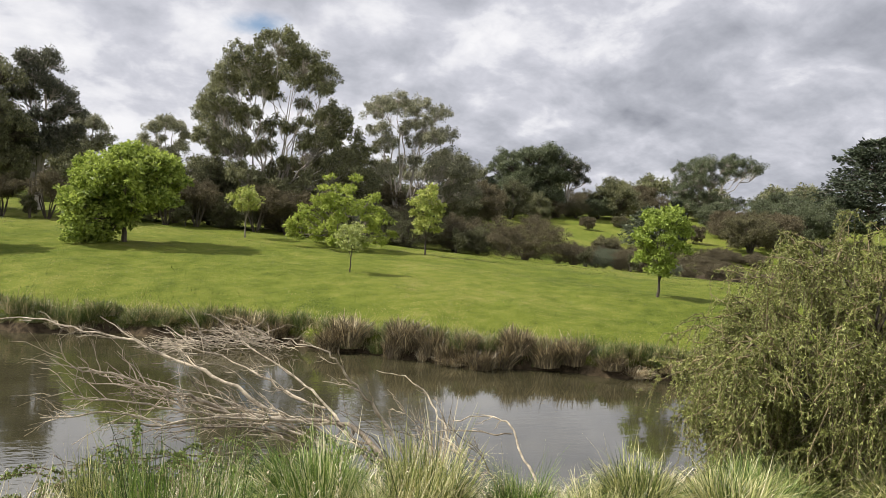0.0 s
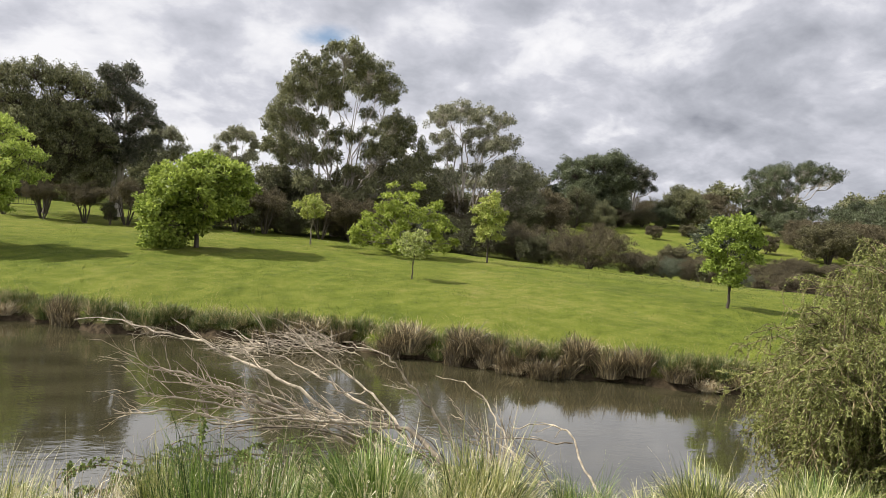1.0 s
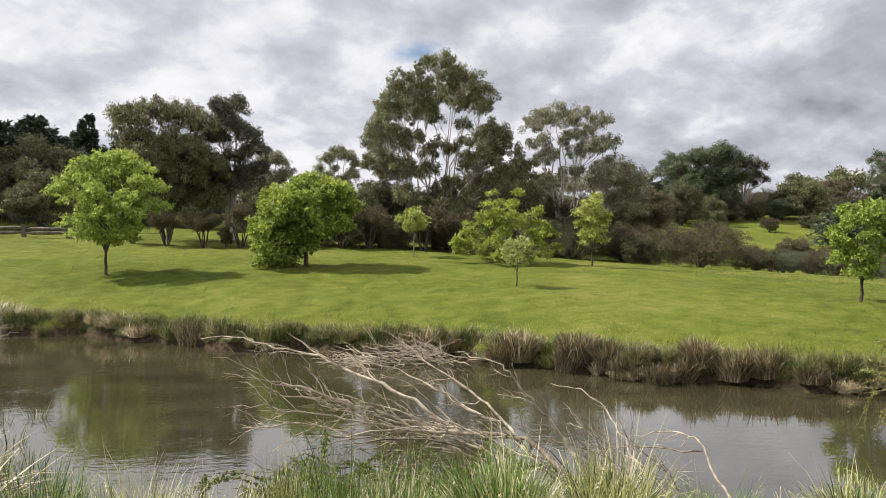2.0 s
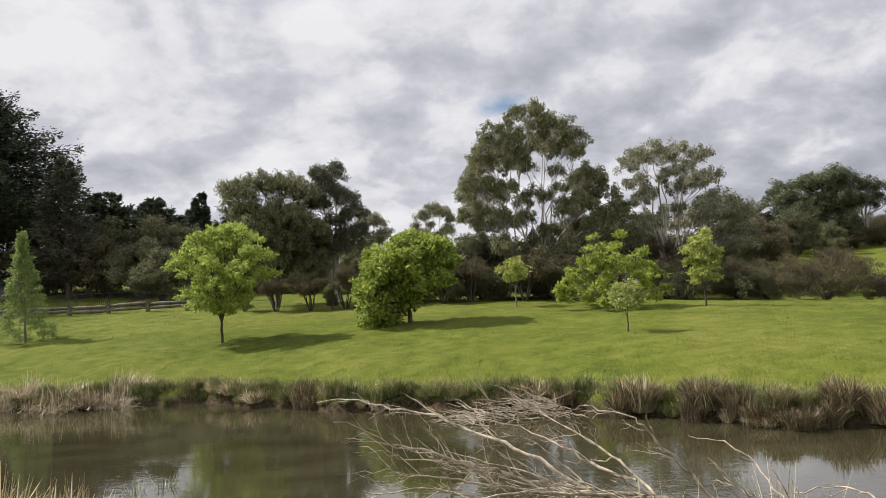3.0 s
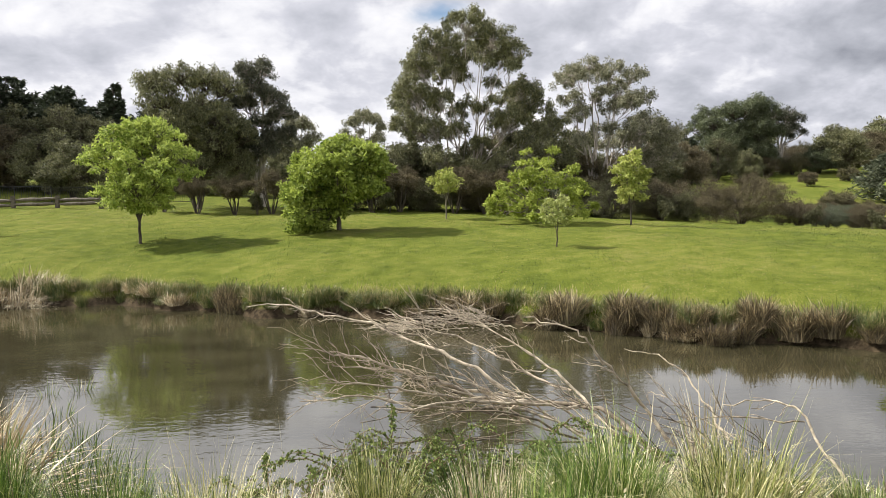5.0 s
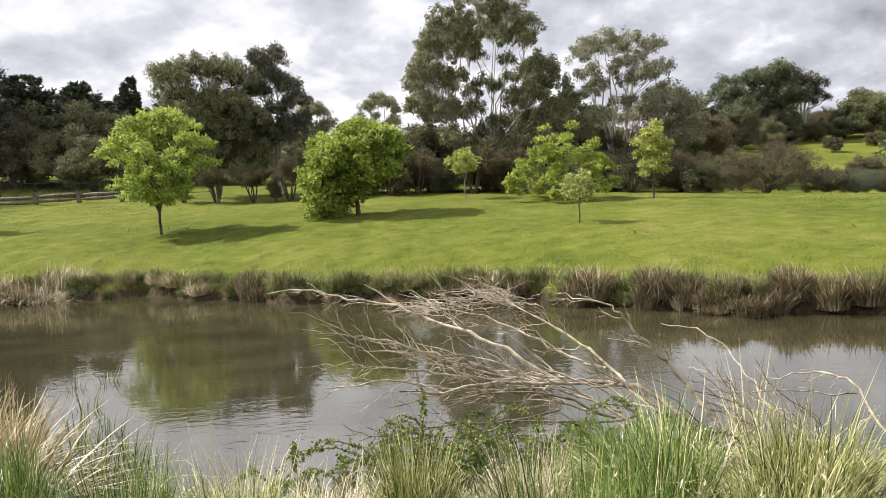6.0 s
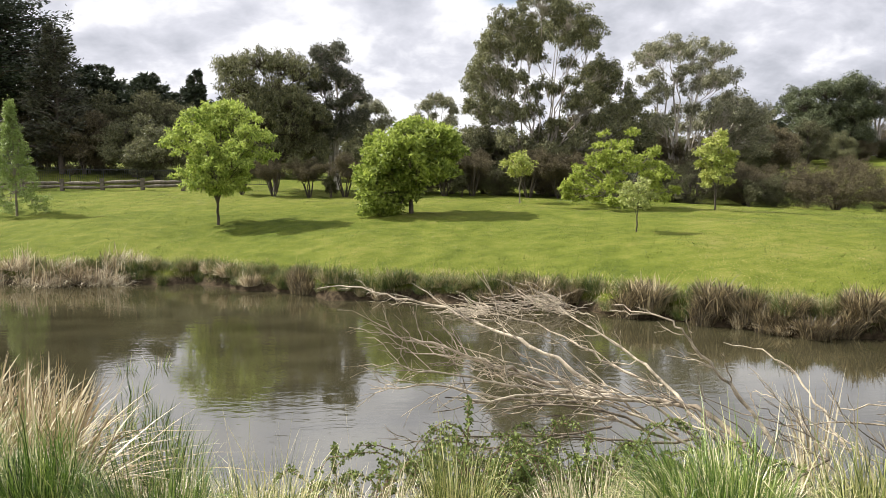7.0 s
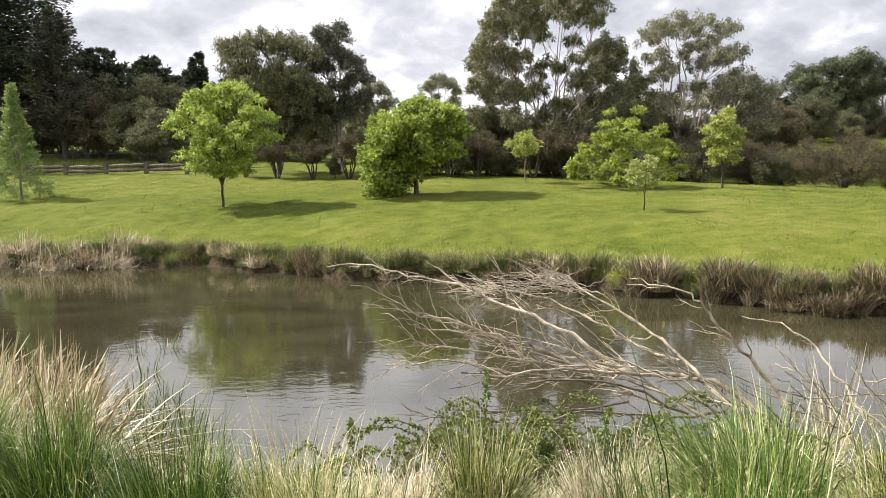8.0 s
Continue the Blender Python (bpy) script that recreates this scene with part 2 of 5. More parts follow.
M = {
    "ground": ground_material(),
    "water": water_material(),
    "ash": leaf_material("ash_leaf", (0.12, 0.20, 0.02), (0.60, 0.68, 0.17), 0.36),
    "oak": leaf_material("oak_leaf", (0.07, 0.12, 0.015), (0.48, 0.56, 0.12), 0.4),
    "fresh": leaf_material("fresh_leaf", (0.10, 0.15, 0.018), (0.41, 0.50, 0.10), 0.35),
    "lime": leaf_material("lime_leaf", (0.14, 0.20, 0.02), (0.46, 0.52, 0.11), 0.4),
    "pale": leaf_material("pale_young_leaf", (0.14, 0.19, 0.04), (0.52, 0.55, 0.20), 0.3),
    "golden": leaf_material("golden_young_leaf", (0.20, 0.26, 0.04), (0.56, 0.58, 0.18), 0.4),
    "birch": leaf_material("birch_leaf", (0.12, 0.18, 0.04), (0.34, 0.42, 0.14), 0.4),
    "euc": leaf_material("eucalyptus_leaf", (0.032, 0.037, 0.016), (0.30, 0.30, 0.15), 0.2, 0.5, 0.35),
    "euc_pale": leaf_material("pale_eucalyptus_leaf", (0.075, 0.08, 0.045), (0.42, 0.41, 0.27), 0.28, 0.5, 0.35),
    "euc_dark": leaf_material("dark_eucalyptus_leaf", (0.034, 0.04, 0.026), (0.18, 0.18, 0.12), 0.2, 0.5, 0.35),
    "slope_gum": leaf_material("slope_eucalyptus_leaf", (0.035, 0.045, 0.022), (0.19, 0.215, 0.115), 0.18, 0.45, 0.35),
    "pine": leaf_material("dark_needle", (0.018, 0.026, 0.015), (0.085, 0.105, 0.06), 0.05, 0.6, 0.3),
    "shrub": leaf_material("shrub_leaf", (0.04, 0.046, 0.022), (0.19, 0.185, 0.10), 0.2, 0.85, 0.5),
    "brown": leaf_material("brown_shrub_leaf", (0.052, 0.046, 0.026), (0.21, 0.175, 0.105), 0.2, 0.9, 0.5),
    "grey": leaf_material("grey_shrub_leaf", (0.05, 0.065, 0.035), (0.18, 0.20, 0.13), 0.2, 0.6, 0.4),
    "olive": leaf_material("olive_shrub_leaf", (0.045, 0.044, 0.022), (0.21, 0.19, 0.095), 0.2, 0.6, 0.4),
    "willow": leaf_material("willow_leaf", (0.055, 0.072, 0.016), (0.36, 0.38, 0.12), 0.22, 0.5, 0.9),
    "bramble": leaf_material("bramble_leaf", (0.04, 0.066, 0.013), (0.25, 0.31, 0.08), 0.2),
    "bark": bark_material("brown_bark", (0.025, 0.02, 0.015), (0.11, 0.088, 0.065)),
    "bark_grey": bark_material("grey_bark", (0.09, 0.075, 0.06), (0.30, 0.26, 0.21)),
    "bark_white": bark_material("white_gum_bark", (0.20, 0.17, 0.14), (0.55, 0.50, 0.44), 0.2, 4.0),
    "dead": bark_material("bleached_dead_wood", (0.07, 0.055, 0.038), (0.58, 0.495, 0.37), 1.0, 14.0, 0.9),
    "dead_dark": bark_material("dark_dead_wood", (0.04, 0.032, 0.022), (0.26, 0.21, 0.15), 1.0, 14.0),
    "withy": bark_material("olive_withy", (0.06, 0.05, 0.025), (0.27, 0.21, 0.11), 1.0, 12.0),
    "cane": bark_material("bramble_cane", (0.06, 0.03, 0.02), (0.20, 0.12, 0.07), 1.0, 20.0),
    "rush": blade_material("green_rush", (0.0, (0.018, 0.04, 0.005)), (0.40, (0.08, 0.15, 0.02)), (0.74, (0.22, 0.30, 0.065)), (0.92, (0.44, 0.47, 0.17)), (1.0, (0.74, 0.68, 0.42))),
    "tussock": blade_material("yellow_green_tussock", (0.0, (0.03, 0.05, 0.008)), (0.38, (0.17, 0.22, 0.045)), (0.70, (0.50, 0.48, 0.19)), (1.0, (0.80, 0.72, 0.46))),
    "straw": blade_material("dry_straw", (0.0, (0.20, 0.155, 0.085)), (0.38, (0.66, 0.58, 0.38)), (1.0, (0.88, 0.82, 0.66))),
    "reed": blade_material("dry_reed", (0.0, (0.09, 0.065, 0.03)), (0.4, (0.35, 0.27, 0.15)), (0.75, (0.58, 0.49, 0.31)), (1.0, (0.88, 0.80, 0.60))),
    "reed_pale": blade_material("bleached_reed", (0.0, (0.13, 0.10, 0.055)), (0.45, (0.40, 0.32, 0.20)), (1.0, (0.78, 0.70, 0.51))),
    "sedge": blade_material("brown_sedge", (0.0, (0.05, 0.034, 0.018)), (0.5, (0.155, 0.124, 0.068)), (0.85, (0.34, 0.275, 0.15)), (1.0, (0.56, 0.46, 0.27))),
    "bank": blade_material("bank_grass", (0.0, (0.05, 0.08, 0.015)), (0.45, (0.15, 0.18, 0.045)), (0.72, (0.27, 0.23, 0.10)), (1.0, (0.47, 0.39, 0.23)), patch=0.8),
    "lawn": blade_material("lawn_blade", (0.0, (0.024, 0.046, 0.004)), (0.5, (0.088, 0.124, 0.011)), (0.85, (0.18, 0.192, 0.036)), (1.0, (0.40, 0.34, 0.15)), patch=0.45),
    "lawn_dark": blade_material("broad_lawn_weed", (0.0, (0.045, 0.075, 0.008)), (1.0, (0.11, 0.155, 0.02))),
    "log": bark_material("weathered_log", (0.045, 0.037, 0.028), (0.19, 0.16, 0.125), 1.0, 8.0),
    "log_pale": bark_material("bleached_plank", (0.20, 0.18, 0.15), (0.55, 0.51, 0.45), 1.0, 8.0),
    "metal": plain_material("dark_painted_metal", (0.02, 0.022, 0.02), (0.04, 0.042, 0.04), 20.0, 0.5),
    "shed": plain_material("pale_concrete_wall", (0.30, 0.31, 0.31), (0.42, 0.43, 0.43), 2.0),
    "shed_roof": plain_material("green_metal_roof", (0.05, 0.11, 0.09), (0.08, 0.16, 0.13), 3.0, 0.5),
    "dark": plain_material("dark_opening_panel", (0.035, 0.04, 0.042), (0.06, 0.065, 0.07), 3.0, 0.4),
    "sign_blue": plain_material("blue_green_sign", (0.10, 0.34, 0.36), (0.14, 0.42, 0.42), 5.0),
    "sign_yellow": plain_material("yellow_sign_paint", (0.5, 0.52, 0.2), (0.6, 0.6, 0.25), 5.0),
    "brick": plain_material("tan_brick_wall", (0.36, 0.20, 0.11), (0.48, 0.29, 0.17), 8.0),
    "tiles": plain_material("brown_roof", (0.10, 0.065, 0.05), (0.17, 0.11, 0.09), 6.0),
    "white": plain_material("white_paint", (0.62, 0.62, 0.6), (0.78, 0.78, 0.76), 6.0),
}


# ---- the lie of the land ----
FAR_X = [-60, -30, -18, -12.8, -8.2, -4.8, -2.9, 0, 3.7, 6.3, 8.1, 11.8, 20, 30]
FAR_Y = [30, 27, 24.6, 22.9, 22.5, 20.6, 19.1, 18.4, 16.8, 14.5, 13.5, 11.8, 8, 3]
NEAR_X = [-60, -30, -12, -6, -3, 0, 6, 12, 20, 30]
NEAR_Y = [22, 16, 10.5, 8.2, 6.9, 6.4, 6.2, 5.6, 4.0, 3.0]


def smooth(a, lo, hi):
    t = np.clip((a - lo) / (hi - lo), 0, 1)
    return t * t * (3 - 2 * t)


def bays(x):
    return 0.22 * np.sin(x * 1.9) + 0.13 * np.sin(x * 4.3 + 1.0)


def bank_y(x):
    """Where the far bank meets the water."""
    return float(np.interp(x, FAR_X, FAR_Y) - bays(x))


def land(x, y):
    """The height of the ground, over the water's level."""
    x, y = np.asarray(x, float), np.asarray(y, float)
    wob = bays(x)
    d = y - np.interp(x, FAR_X, FAR_Y) + wob
    e = np.interp(x, NEAR_X, NEAR_Y) + wob * 0.7 - y
    xc = np.clip(x, -45, 45)
    dc = np.clip(d, 0, 34)
    lift = 1 - np.exp(-dc / 7)
    far = 0.42 * smooth(d, -0.12, 0.26) - 0.3 * smooth(-d, 0, 1.2)
    far = far + 1.066 * lift + 0.0318 * dc - 0.0022 * xc * dc + 0.0095 * xc * lift
    hill = np.clip(d - 34, 0, 260)
    slope = 0.062 - 0.017 * smooth(-x, -32, 0)
    far = far + hill * slope * smooth(hill, 0, 8) - 0.035 * np.clip(hill - 90, 0, 200)
    far = far + 0.055 * np.clip(hill - 12, 0, 48) * smooth(x, 18, 40)
    near = np.where(e > 0, 0.242 * np.minimum(e, 7.2) + 0.10 * np.clip(e - 7.2, 0, 30), np.maximum(0.3 * e, -0.6))
    near = near + 0.08 * smooth(e, 0.0, 0.25)
    z = np.maximum(far, near)
    z = z + 0.03 * np.sin(x * 0.9 + y * 0.7) * smooth(d, 1, 4) + 0.02 * np.sin(x * 2.3 - y * 1.7) * smooth(d, 1, 4)
    return np.maximum(z, -0.6)


def ground_z(x, y):
    return float(land(x, y))


# ---- mesh makers ----
def mesh_from(name, verts, quads, mat, smooth_faces=False):
    me = bpy.data.meshes.new(name)
    verts, quads = np.asarray(verts, np.float32).reshape(-1, 3), np.asarray(quads, np.int32)
    k = quads.shape[1]
    me.vertices.add(len(verts))
    me.vertices.foreach_set("co", verts.ravel())
    me.loops.add(quads.size)
    me.loops.foreach_set("vertex_index", quads.ravel())
    me.polygons.add(len(quads))
    me.polygons.foreach_set("loop_start", np.arange(len(quads), dtype=np.int32) * k)
    me.polygons.foreach_set("loop_total", np.full(len(quads), k, np.int32))
    if smooth_faces:
        me.polygons.foreach_set("use_smooth", np.ones(len(quads), bool))
    me.materials.append(mat)
    me.update(calc_edges=True)
    me.validate()
    return me


def part(name, me, parent, label=""):
    ob = new(name, me)
    ob.parent = parent
    return tagged(ob, label) if label else ob


def bm_mesh(name, bm, mat):
    me = bpy.data.meshes.new(name)
    bmesh.ops.recalc_face_normals(bm, faces=bm.faces)
    bm.to_mesh(me)
    bm.free()
    me.materials.append(mat)
    return me


def box_mesh(name, size, mat, bevel=0.01):
    bm = bmesh.new()
    bmesh.ops.create_cube(bm, size=1.0, matrix=Matrix.Diagonal((*size, 1)))
    if bevel:
        bmesh.ops.bevel(bm, geom=bm.edges[:], offset=bevel, segments=2, affect="EDGES")
    return bm_mesh(name, bm, mat)


def unit(v):
    return v / np.maximum(np.linalg.norm(v, axis=-1, keepdims=True), 1e-9)


class Tubes:
    """Tapered round limbs along bent lines, gathered into one mesh."""

    def __init__(self):
        self.v, self.f, self.n = [], [], 0

    def add(self, pts, radii, sides=5):
        pts, radii = np.asarray(pts, float), np.asarray(radii, float)
        k = len(pts)
        tan = unit(np.gradient(pts, axis=0))
        ref = np.where(np.abs(tan[:, 2:]) > 0.9, np.array([[1.0, 0, 0]]), np.array([[0, 0, 1.0]]))
        a = unit(np.cross(tan, ref))
        b = np.cross(tan, a)
        ang = np.arange(sides) * 2 * np.pi / sides
        ring = pts[:, None] + radii[:, None, None] * (np.cos(ang)[None, :, None] * a[:, None] + np.sin(ang)[None, :, None] * b[:, None])
        self.v.append(ring.reshape(-1, 3))
        i, j = np.meshgrid(np.arange(k - 1), np.arange(sides), indexing="ij")
        q = np.stack([i * sides + j, i * sides + (j + 1) % sides, (i + 1) * sides + (j + 1) % sides, (i + 1) * sides + j], -1).reshape(-1, 4)
        self.f.append(q + self.n)
        self.n += k * sides

    def mesh(self, name, mat):
        return mesh_from(name, np.concatenate(self.v), np.concatenate(self.f), mat, True)


def bend(a, b, rng, k=5, sag=0.0, kink=0.06):
    """A crooked line from a to b."""
    a, b = np.asarray(a, float), np.asarray(b, float)
    t = np.linspace(0, 1, k)[:, None]
    length = np.linalg.norm(b - a)
    off = rng.normal(0, kink * length, (k, 3))
    off[0] = off[-1] = 0
    p = a + (b - a) * t + off
    p[:, 2] += sag * length * (4 * t * (1 - t))[:, 0]
    return p


def curve_through(points, rng, per=4, kink=0.013):
    """A smooth line through a few control points, a little crooked."""
    p = np.asarray(points, float)
    p = np.concatenate([[2 * p[0] - p[1]], p, [2 * p[-1] - p[-2]]])
    out = []
    for i in range(1, len(p) - 2):
        for t in np.arange(per) / per:
            out.append(0.5 * (2 * p[i] + (p[i + 1] - p[i - 1]) * t + (2 * p[i - 1] - 5 * p[i] + 4 * p[i + 1] - p[i + 2]) * t**2 + (3 * p[i] - p[i - 1] - 3 * p[i + 1] + p[i + 2]) * t**3))
    out.append(p[-2])
    out = np.array(out)
    out[1:-1] += rng.normal(0, kink, (len(out) - 2, 3))
    return out


def leaves_mesh(name, base, way, size, aspect, rng, mat):
    """Many pointed leaves, each a small folded rhombus."""
    way = unit(way)
    side = unit(np.cross(way, rng.normal(size=way.shape)))
    lift = np.cross(side, way) * (size * 0.12)[:, None]
    s = size[:, None]
    v = np.stack([base, base + way * s * 0.45 + side * s * aspect * 0.5 + lift, base + way * s, base + way * s * 0.45 - side * s * aspect * 0.5 + lift], 1)
    q = np.arange(len(base) * 4).reshape(-1, 4)
    return mesh_from(name, v.reshape(-1, 3), q, mat)


def blades_mesh(name, root, azim, lean, length, width, droop, rng, mat, levels=4):
    """Curved tapering grass blades."""
    n = len(root)
    s = np.linspace(0, 1, levels)[None, :]
    out = length[:, None] * (np.sin(lean)[:, None] * s + droop[:, None] * 0.6 * s**2.2)
    up = length[:, None] * (np.cos(lean)[:, None] * s - droop[:, None] * 0.5 * s**2.6)
    p = np.stack([root[:, :1] + np.cos(azim)[:, None] * out, root[:, 1:2] + np.sin(azim)[:, None] * out, root[:, 2:] + up], -1)
    turn = azim + np.pi / 2 + rng.normal(0, 0.9, n)
    side = np.stack([np.cos(turn), np.sin(turn), np.zeros(n)], -1)[:, None]
    w = (width[:, None] * np.array([0.8, 1.0, 0.7, 0.05])[None, :levels] if levels == 4 else width[:, None] * np.interp(np.linspace(0, 1, levels), [0, 0.3, 0.7, 1], [0.85, 1, 0.7, 0.05] if levels > 4 else [1, 0.7, 0.35, 0.05])[None])[..., None] * 0.5
    v = np.stack([p - side * w, p + side * w], 2).reshape(-1, 3)
    a = (np.arange(n) * levels * 2)[:, None] + (np.arange(levels - 1) * 2)[None]
    q = np.stack([a, a + 1, a + 3, a + 2], -1).reshape(-1, 4)
    return mesh_from(name, v, q, mat)


def tussock_mesh(name, seed, n, height, root_r, lean_max, width, mat, droop=0.35):
    rng = np.random.default_rng(seed)
    az = rng.uniform(0, 2 * np.pi, n)
    r = root_r * np.sqrt(rng.uniform(0, 1, n))
    root = np.stack([np.cos(az) * r, np.sin(az) * r, np.full(n, -0.04)], -1)
    lean = lean_max * (r / root_r) * rng.uniform(0.6, 1.1, n) + np.abs(rng.normal(0, 0.06, n))
    length = height * (1 - 0.38 * (r / root_r) ** 3) * rng.uniform(0.72, 1.06, n) * np.where(rng.random(n) < 0.04, 1.2, 1.0)
    return blades_mesh(name, root, az + rng.normal(0, 0.5, n), lean, length, width * rng.uniform(0.6, 1.3, n), droop * rng.uniform(0.1, 1.4, n), rng, mat)



def arched_tussock(name, seed, n, reach, height, width, mat, base=0.09, low=0.30, wild=0.05, arch=0.16):
    """A dense tussock: blades rise from a tight foot and arch out to a domed outline."""
    rng = np.random.default_rng(seed)
    az = rng.uniform(0, 2 * np.pi, n)
    ct = rng.uniform(0.02, 1 if arch < 0.2 else 0.94, n)
    st = np.sqrt(1 - ct**2)
    grow = (1 - (0.45 if arch < 0.2 else 0.62) * rng.uniform(0, 1, n) ** 1.5) * np.where(rng.random(n) < wild, 1.18, 1.0) * (1 + 0.10 * np.sin(3 * az + seed) + 0.07 * np.sin(5 * az + 2 * seed))
    tip = np.stack([np.cos(az) * st * reach * grow, np.sin(az) * st * reach * grow, height * (low + (1 - low) * ct**0.75) * grow], -1)
    tip += rng.normal(0, 0.045 if arch < 0.2 else 0.075, tip.shape) + np.array([0.07, -0.03, 0]) * np.sin(seed)
    ar = az + rng.normal(0, 0.6, n)
    rr = base * np.sqrt(rng.uniform(0, 1, n))
    root = np.stack([np.cos(ar) * rr, np.sin(ar) * rr, np.full(n, -0.03)], -1)
    ctrl = root + rng.normal(0, 0.03 if arch < 0.2 else 0.065, root.shape) + (tip - root) * np.array([0.30 + 0.18 * arch, 0.30 + 0.18 * arch, 0.0]) + np.array([0, 0, 1.0]) * (tip[:, 2:] * (0.66 - 0.25 * arch) + arch * height * st[:, None])
    t = np.linspace(0, 1, 5)[None, :, None]
    p = (1 - t) ** 2 * root[:, None] + 2 * t * (1 - t) * ctrl[:, None] + t**2 * tip[:, None]
    turn = az + np.pi / 2 + rng.normal(0, 0.8, n)
    side = np.stack([np.cos(turn), np.sin(turn), np.zeros(n)], -1)[:, None]
    w = (width * rng.uniform(0.6, 1.35, n))[:, None, None] * np.array([0.8, 1.0, 0.9, 0.65, 0.08])[None, :, None] * 0.5
    v = np.stack([p - side * w, p + side * w], 2).reshape(-1, 3)
    a = (np.arange(n) * 10)[:, None] + (np.arange(4) * 2)[None]
    return mesh_from(name, v, np.stack([a, a + 1, a + 3, a + 2], -1).reshape(-1, 4), mat)


def tangle_mesh(name, seed, n, height, root_r, width, mat, drift=0.0, bent=0.35, loose=0.16):
    """Dry reeds: stems that lean about one way, some bent over or broken."""
    rng = np.random.default_rng(seed)
    a = rng.uniform(0, 2 * np.pi, n)
    r = root_r * np.sqrt(rng.uniform(0, 1, n))
    root = np.stack([np.cos(a) * r, np.sin(a) * r, np.full(n, -0.04)], -1)
    azim = drift + rng.normal(0, 1.1, n)
    over = rng.random(n) < bent
    lean = np.where(over, rng.uniform(0.3, 1.1, n), np.abs(rng.normal(0.12, loose, n)))
    droop = np.where(over, rng.uniform(0.5, 1.1, n), rng.uniform(0.0, 0.3, n))
    return blades_mesh(name, root, azim, lean, height * rng.uniform(0.45, 1.1, n), width * rng.uniform(0.5, 1.3, n), droop, rng, mat, 6)


# ---- trees ----
def dome(n, w, z0, z1, seed, r=0.22, hollow=0.45, top=0.0):
    """Leaf masses spread through a rounded crown: places and radii."""
    rng = np.random.default_rng(seed)
    out = []
    while len(out) < n:
        p = rng.uniform(-1, 1, 3)
        l = np.linalg.norm(p)
        if l > 1 or l < hollow:
            continue
        k = 1.0 - top * p[2]
        rad = w * r * rng.uniform(0.7, 1.25)
        out.append((p[0] * (w / 2 - rad * 0.25) * k, p[1] * (w / 2 - rad * 0.25) * k, (z0 + z1) / 2 + p[2] * ((z1 - z0) / 2 - rad * 0.45), rad, rad * 0.8))
    return out


def tree(name, label, category, x, y, blobs, trunk_r, fork, bark, leaf, twigs=14, per=28, size=0.14, clump=0.22, seed=1, droop=0.0, stems=1, splay=0.3, aspect=0.55, twig_r=0.012, group="", z=None):
    """Trunk, limbs to each leaf mass, twigs to leaf clusters; the crown is all the leaves."""
    rng = np.random.default_rng(seed)
    root = new(name)
    root.matrix_basis = pose(x, y, ground_z(x, y) if z is None else z)
    root.empty_display_size = 0.3
    tagged(root, label, category, group)
    tb = Tubes()
    lines = []
    top = max(b[2] for b in blobs)
    for s in range(stems):
        a = rng.uniform(0, 2 * np.pi)
        foot = np.array([np.cos(a), np.sin(a), 0]) * (0.0 if stems == 1 else trunk_r * 1.6)
        foot[2] = -0.15
        head = np.array([np.cos(a) * splay * fork, np.sin(a) * splay * fork, fork * rng.uniform(0.9, 1.1)]) if stems > 1 else np.array([rng.normal(0, 0.03) * fork, rng.normal(0, 0.03) * fork, fork])
        line = bend(foot, head, rng, 6, 0, 0.008)
        up = head + np.array([0, 0, (top - fork) * 0.55]) + np.append(head[:2] * 0.4 + rng.normal(0, 0.05, 2) * top, 0)
        line = np.concatenate([line, bend(head, up, rng, 5, 0, 0.03)[1:]])
        rad = trunk_r * np.interp(np.linspace(0, 1, len(line)), [0, 0.08, 0.55, 1], [1.35, 1.0, 0.75, 0.18])
        tb.add(line, rad, 7)
        lines.append((line, rad))
    roots, ways, sizes = [], [], []
    for bx, by, bz, br, bh in blobs:
        c = np.array([bx, by, bz])
        line, rad = min(lines, key=lambda l: np.linalg.norm(l[0][len(l[0]) // 2][:2] - c[:2]) + rng.uniform(0, 0.3))
        ok = [i for i in range(3, len(line)) if line[i][2] < bz - 0.25 * np.hypot(bx, by)] or [4]
        i = ok[-1] if rng.random() < 0.6 else ok[len(ok) // 2]
        limb = bend(line[i], c, rng, 5, -0.06 if bz > line[i][2] else 0.05, 0.05)
        r0 = min(rad[i] * 0.5, trunk_r * 0.3)
        tb.add(limb, np.linspace(r0, max(r0 * 0.3, twig_r), 5), 5)
        for _ in range(twigs):
            v = unit(rng.normal(size=3) + np.array([0, 0, 0.25]))
            end = c + v * np.array([br, br, bh]) * rng.uniform(0.45, 1.05)
            start = limb[rng.integers(2, 5)]
            tw = bend(start, end, rng, 4, 0.06, 0.06)
            tb.add(tw, np.linspace(twig_r * 1.3, twig_r * 0.4, 4), 3)
            m = max(3, int(per * rng.uniform(0.6, 1.4)))
            along = rng.uniform(0.45, 1.0, m)[:, None]
            mid = tw[2] + (tw[3] - tw[2]) * (along * 2 - 1)
            roots.append(mid + unit(rng.normal(size=(m, 3))) * clump * 1.5 * rng.uniform(0.2, 1, (m, 1)) ** 0.6 * np.array([1, 1, 0.7]))
            ways.append(rng.normal(size=(m, 3)) + v * 0.7 + np.array([0, 0, -droop]))
            sizes.append(size * rng.uniform(0.6, 1.35, m))
    part("trunk", tb.mesh(name + "_trunk", bark), root)
    part("crown", leaves_mesh(name + "_crown", np.concatenate(roots), np.concatenate(ways), np.concatenate(sizes), aspect, rng, leaf), root)
    return root


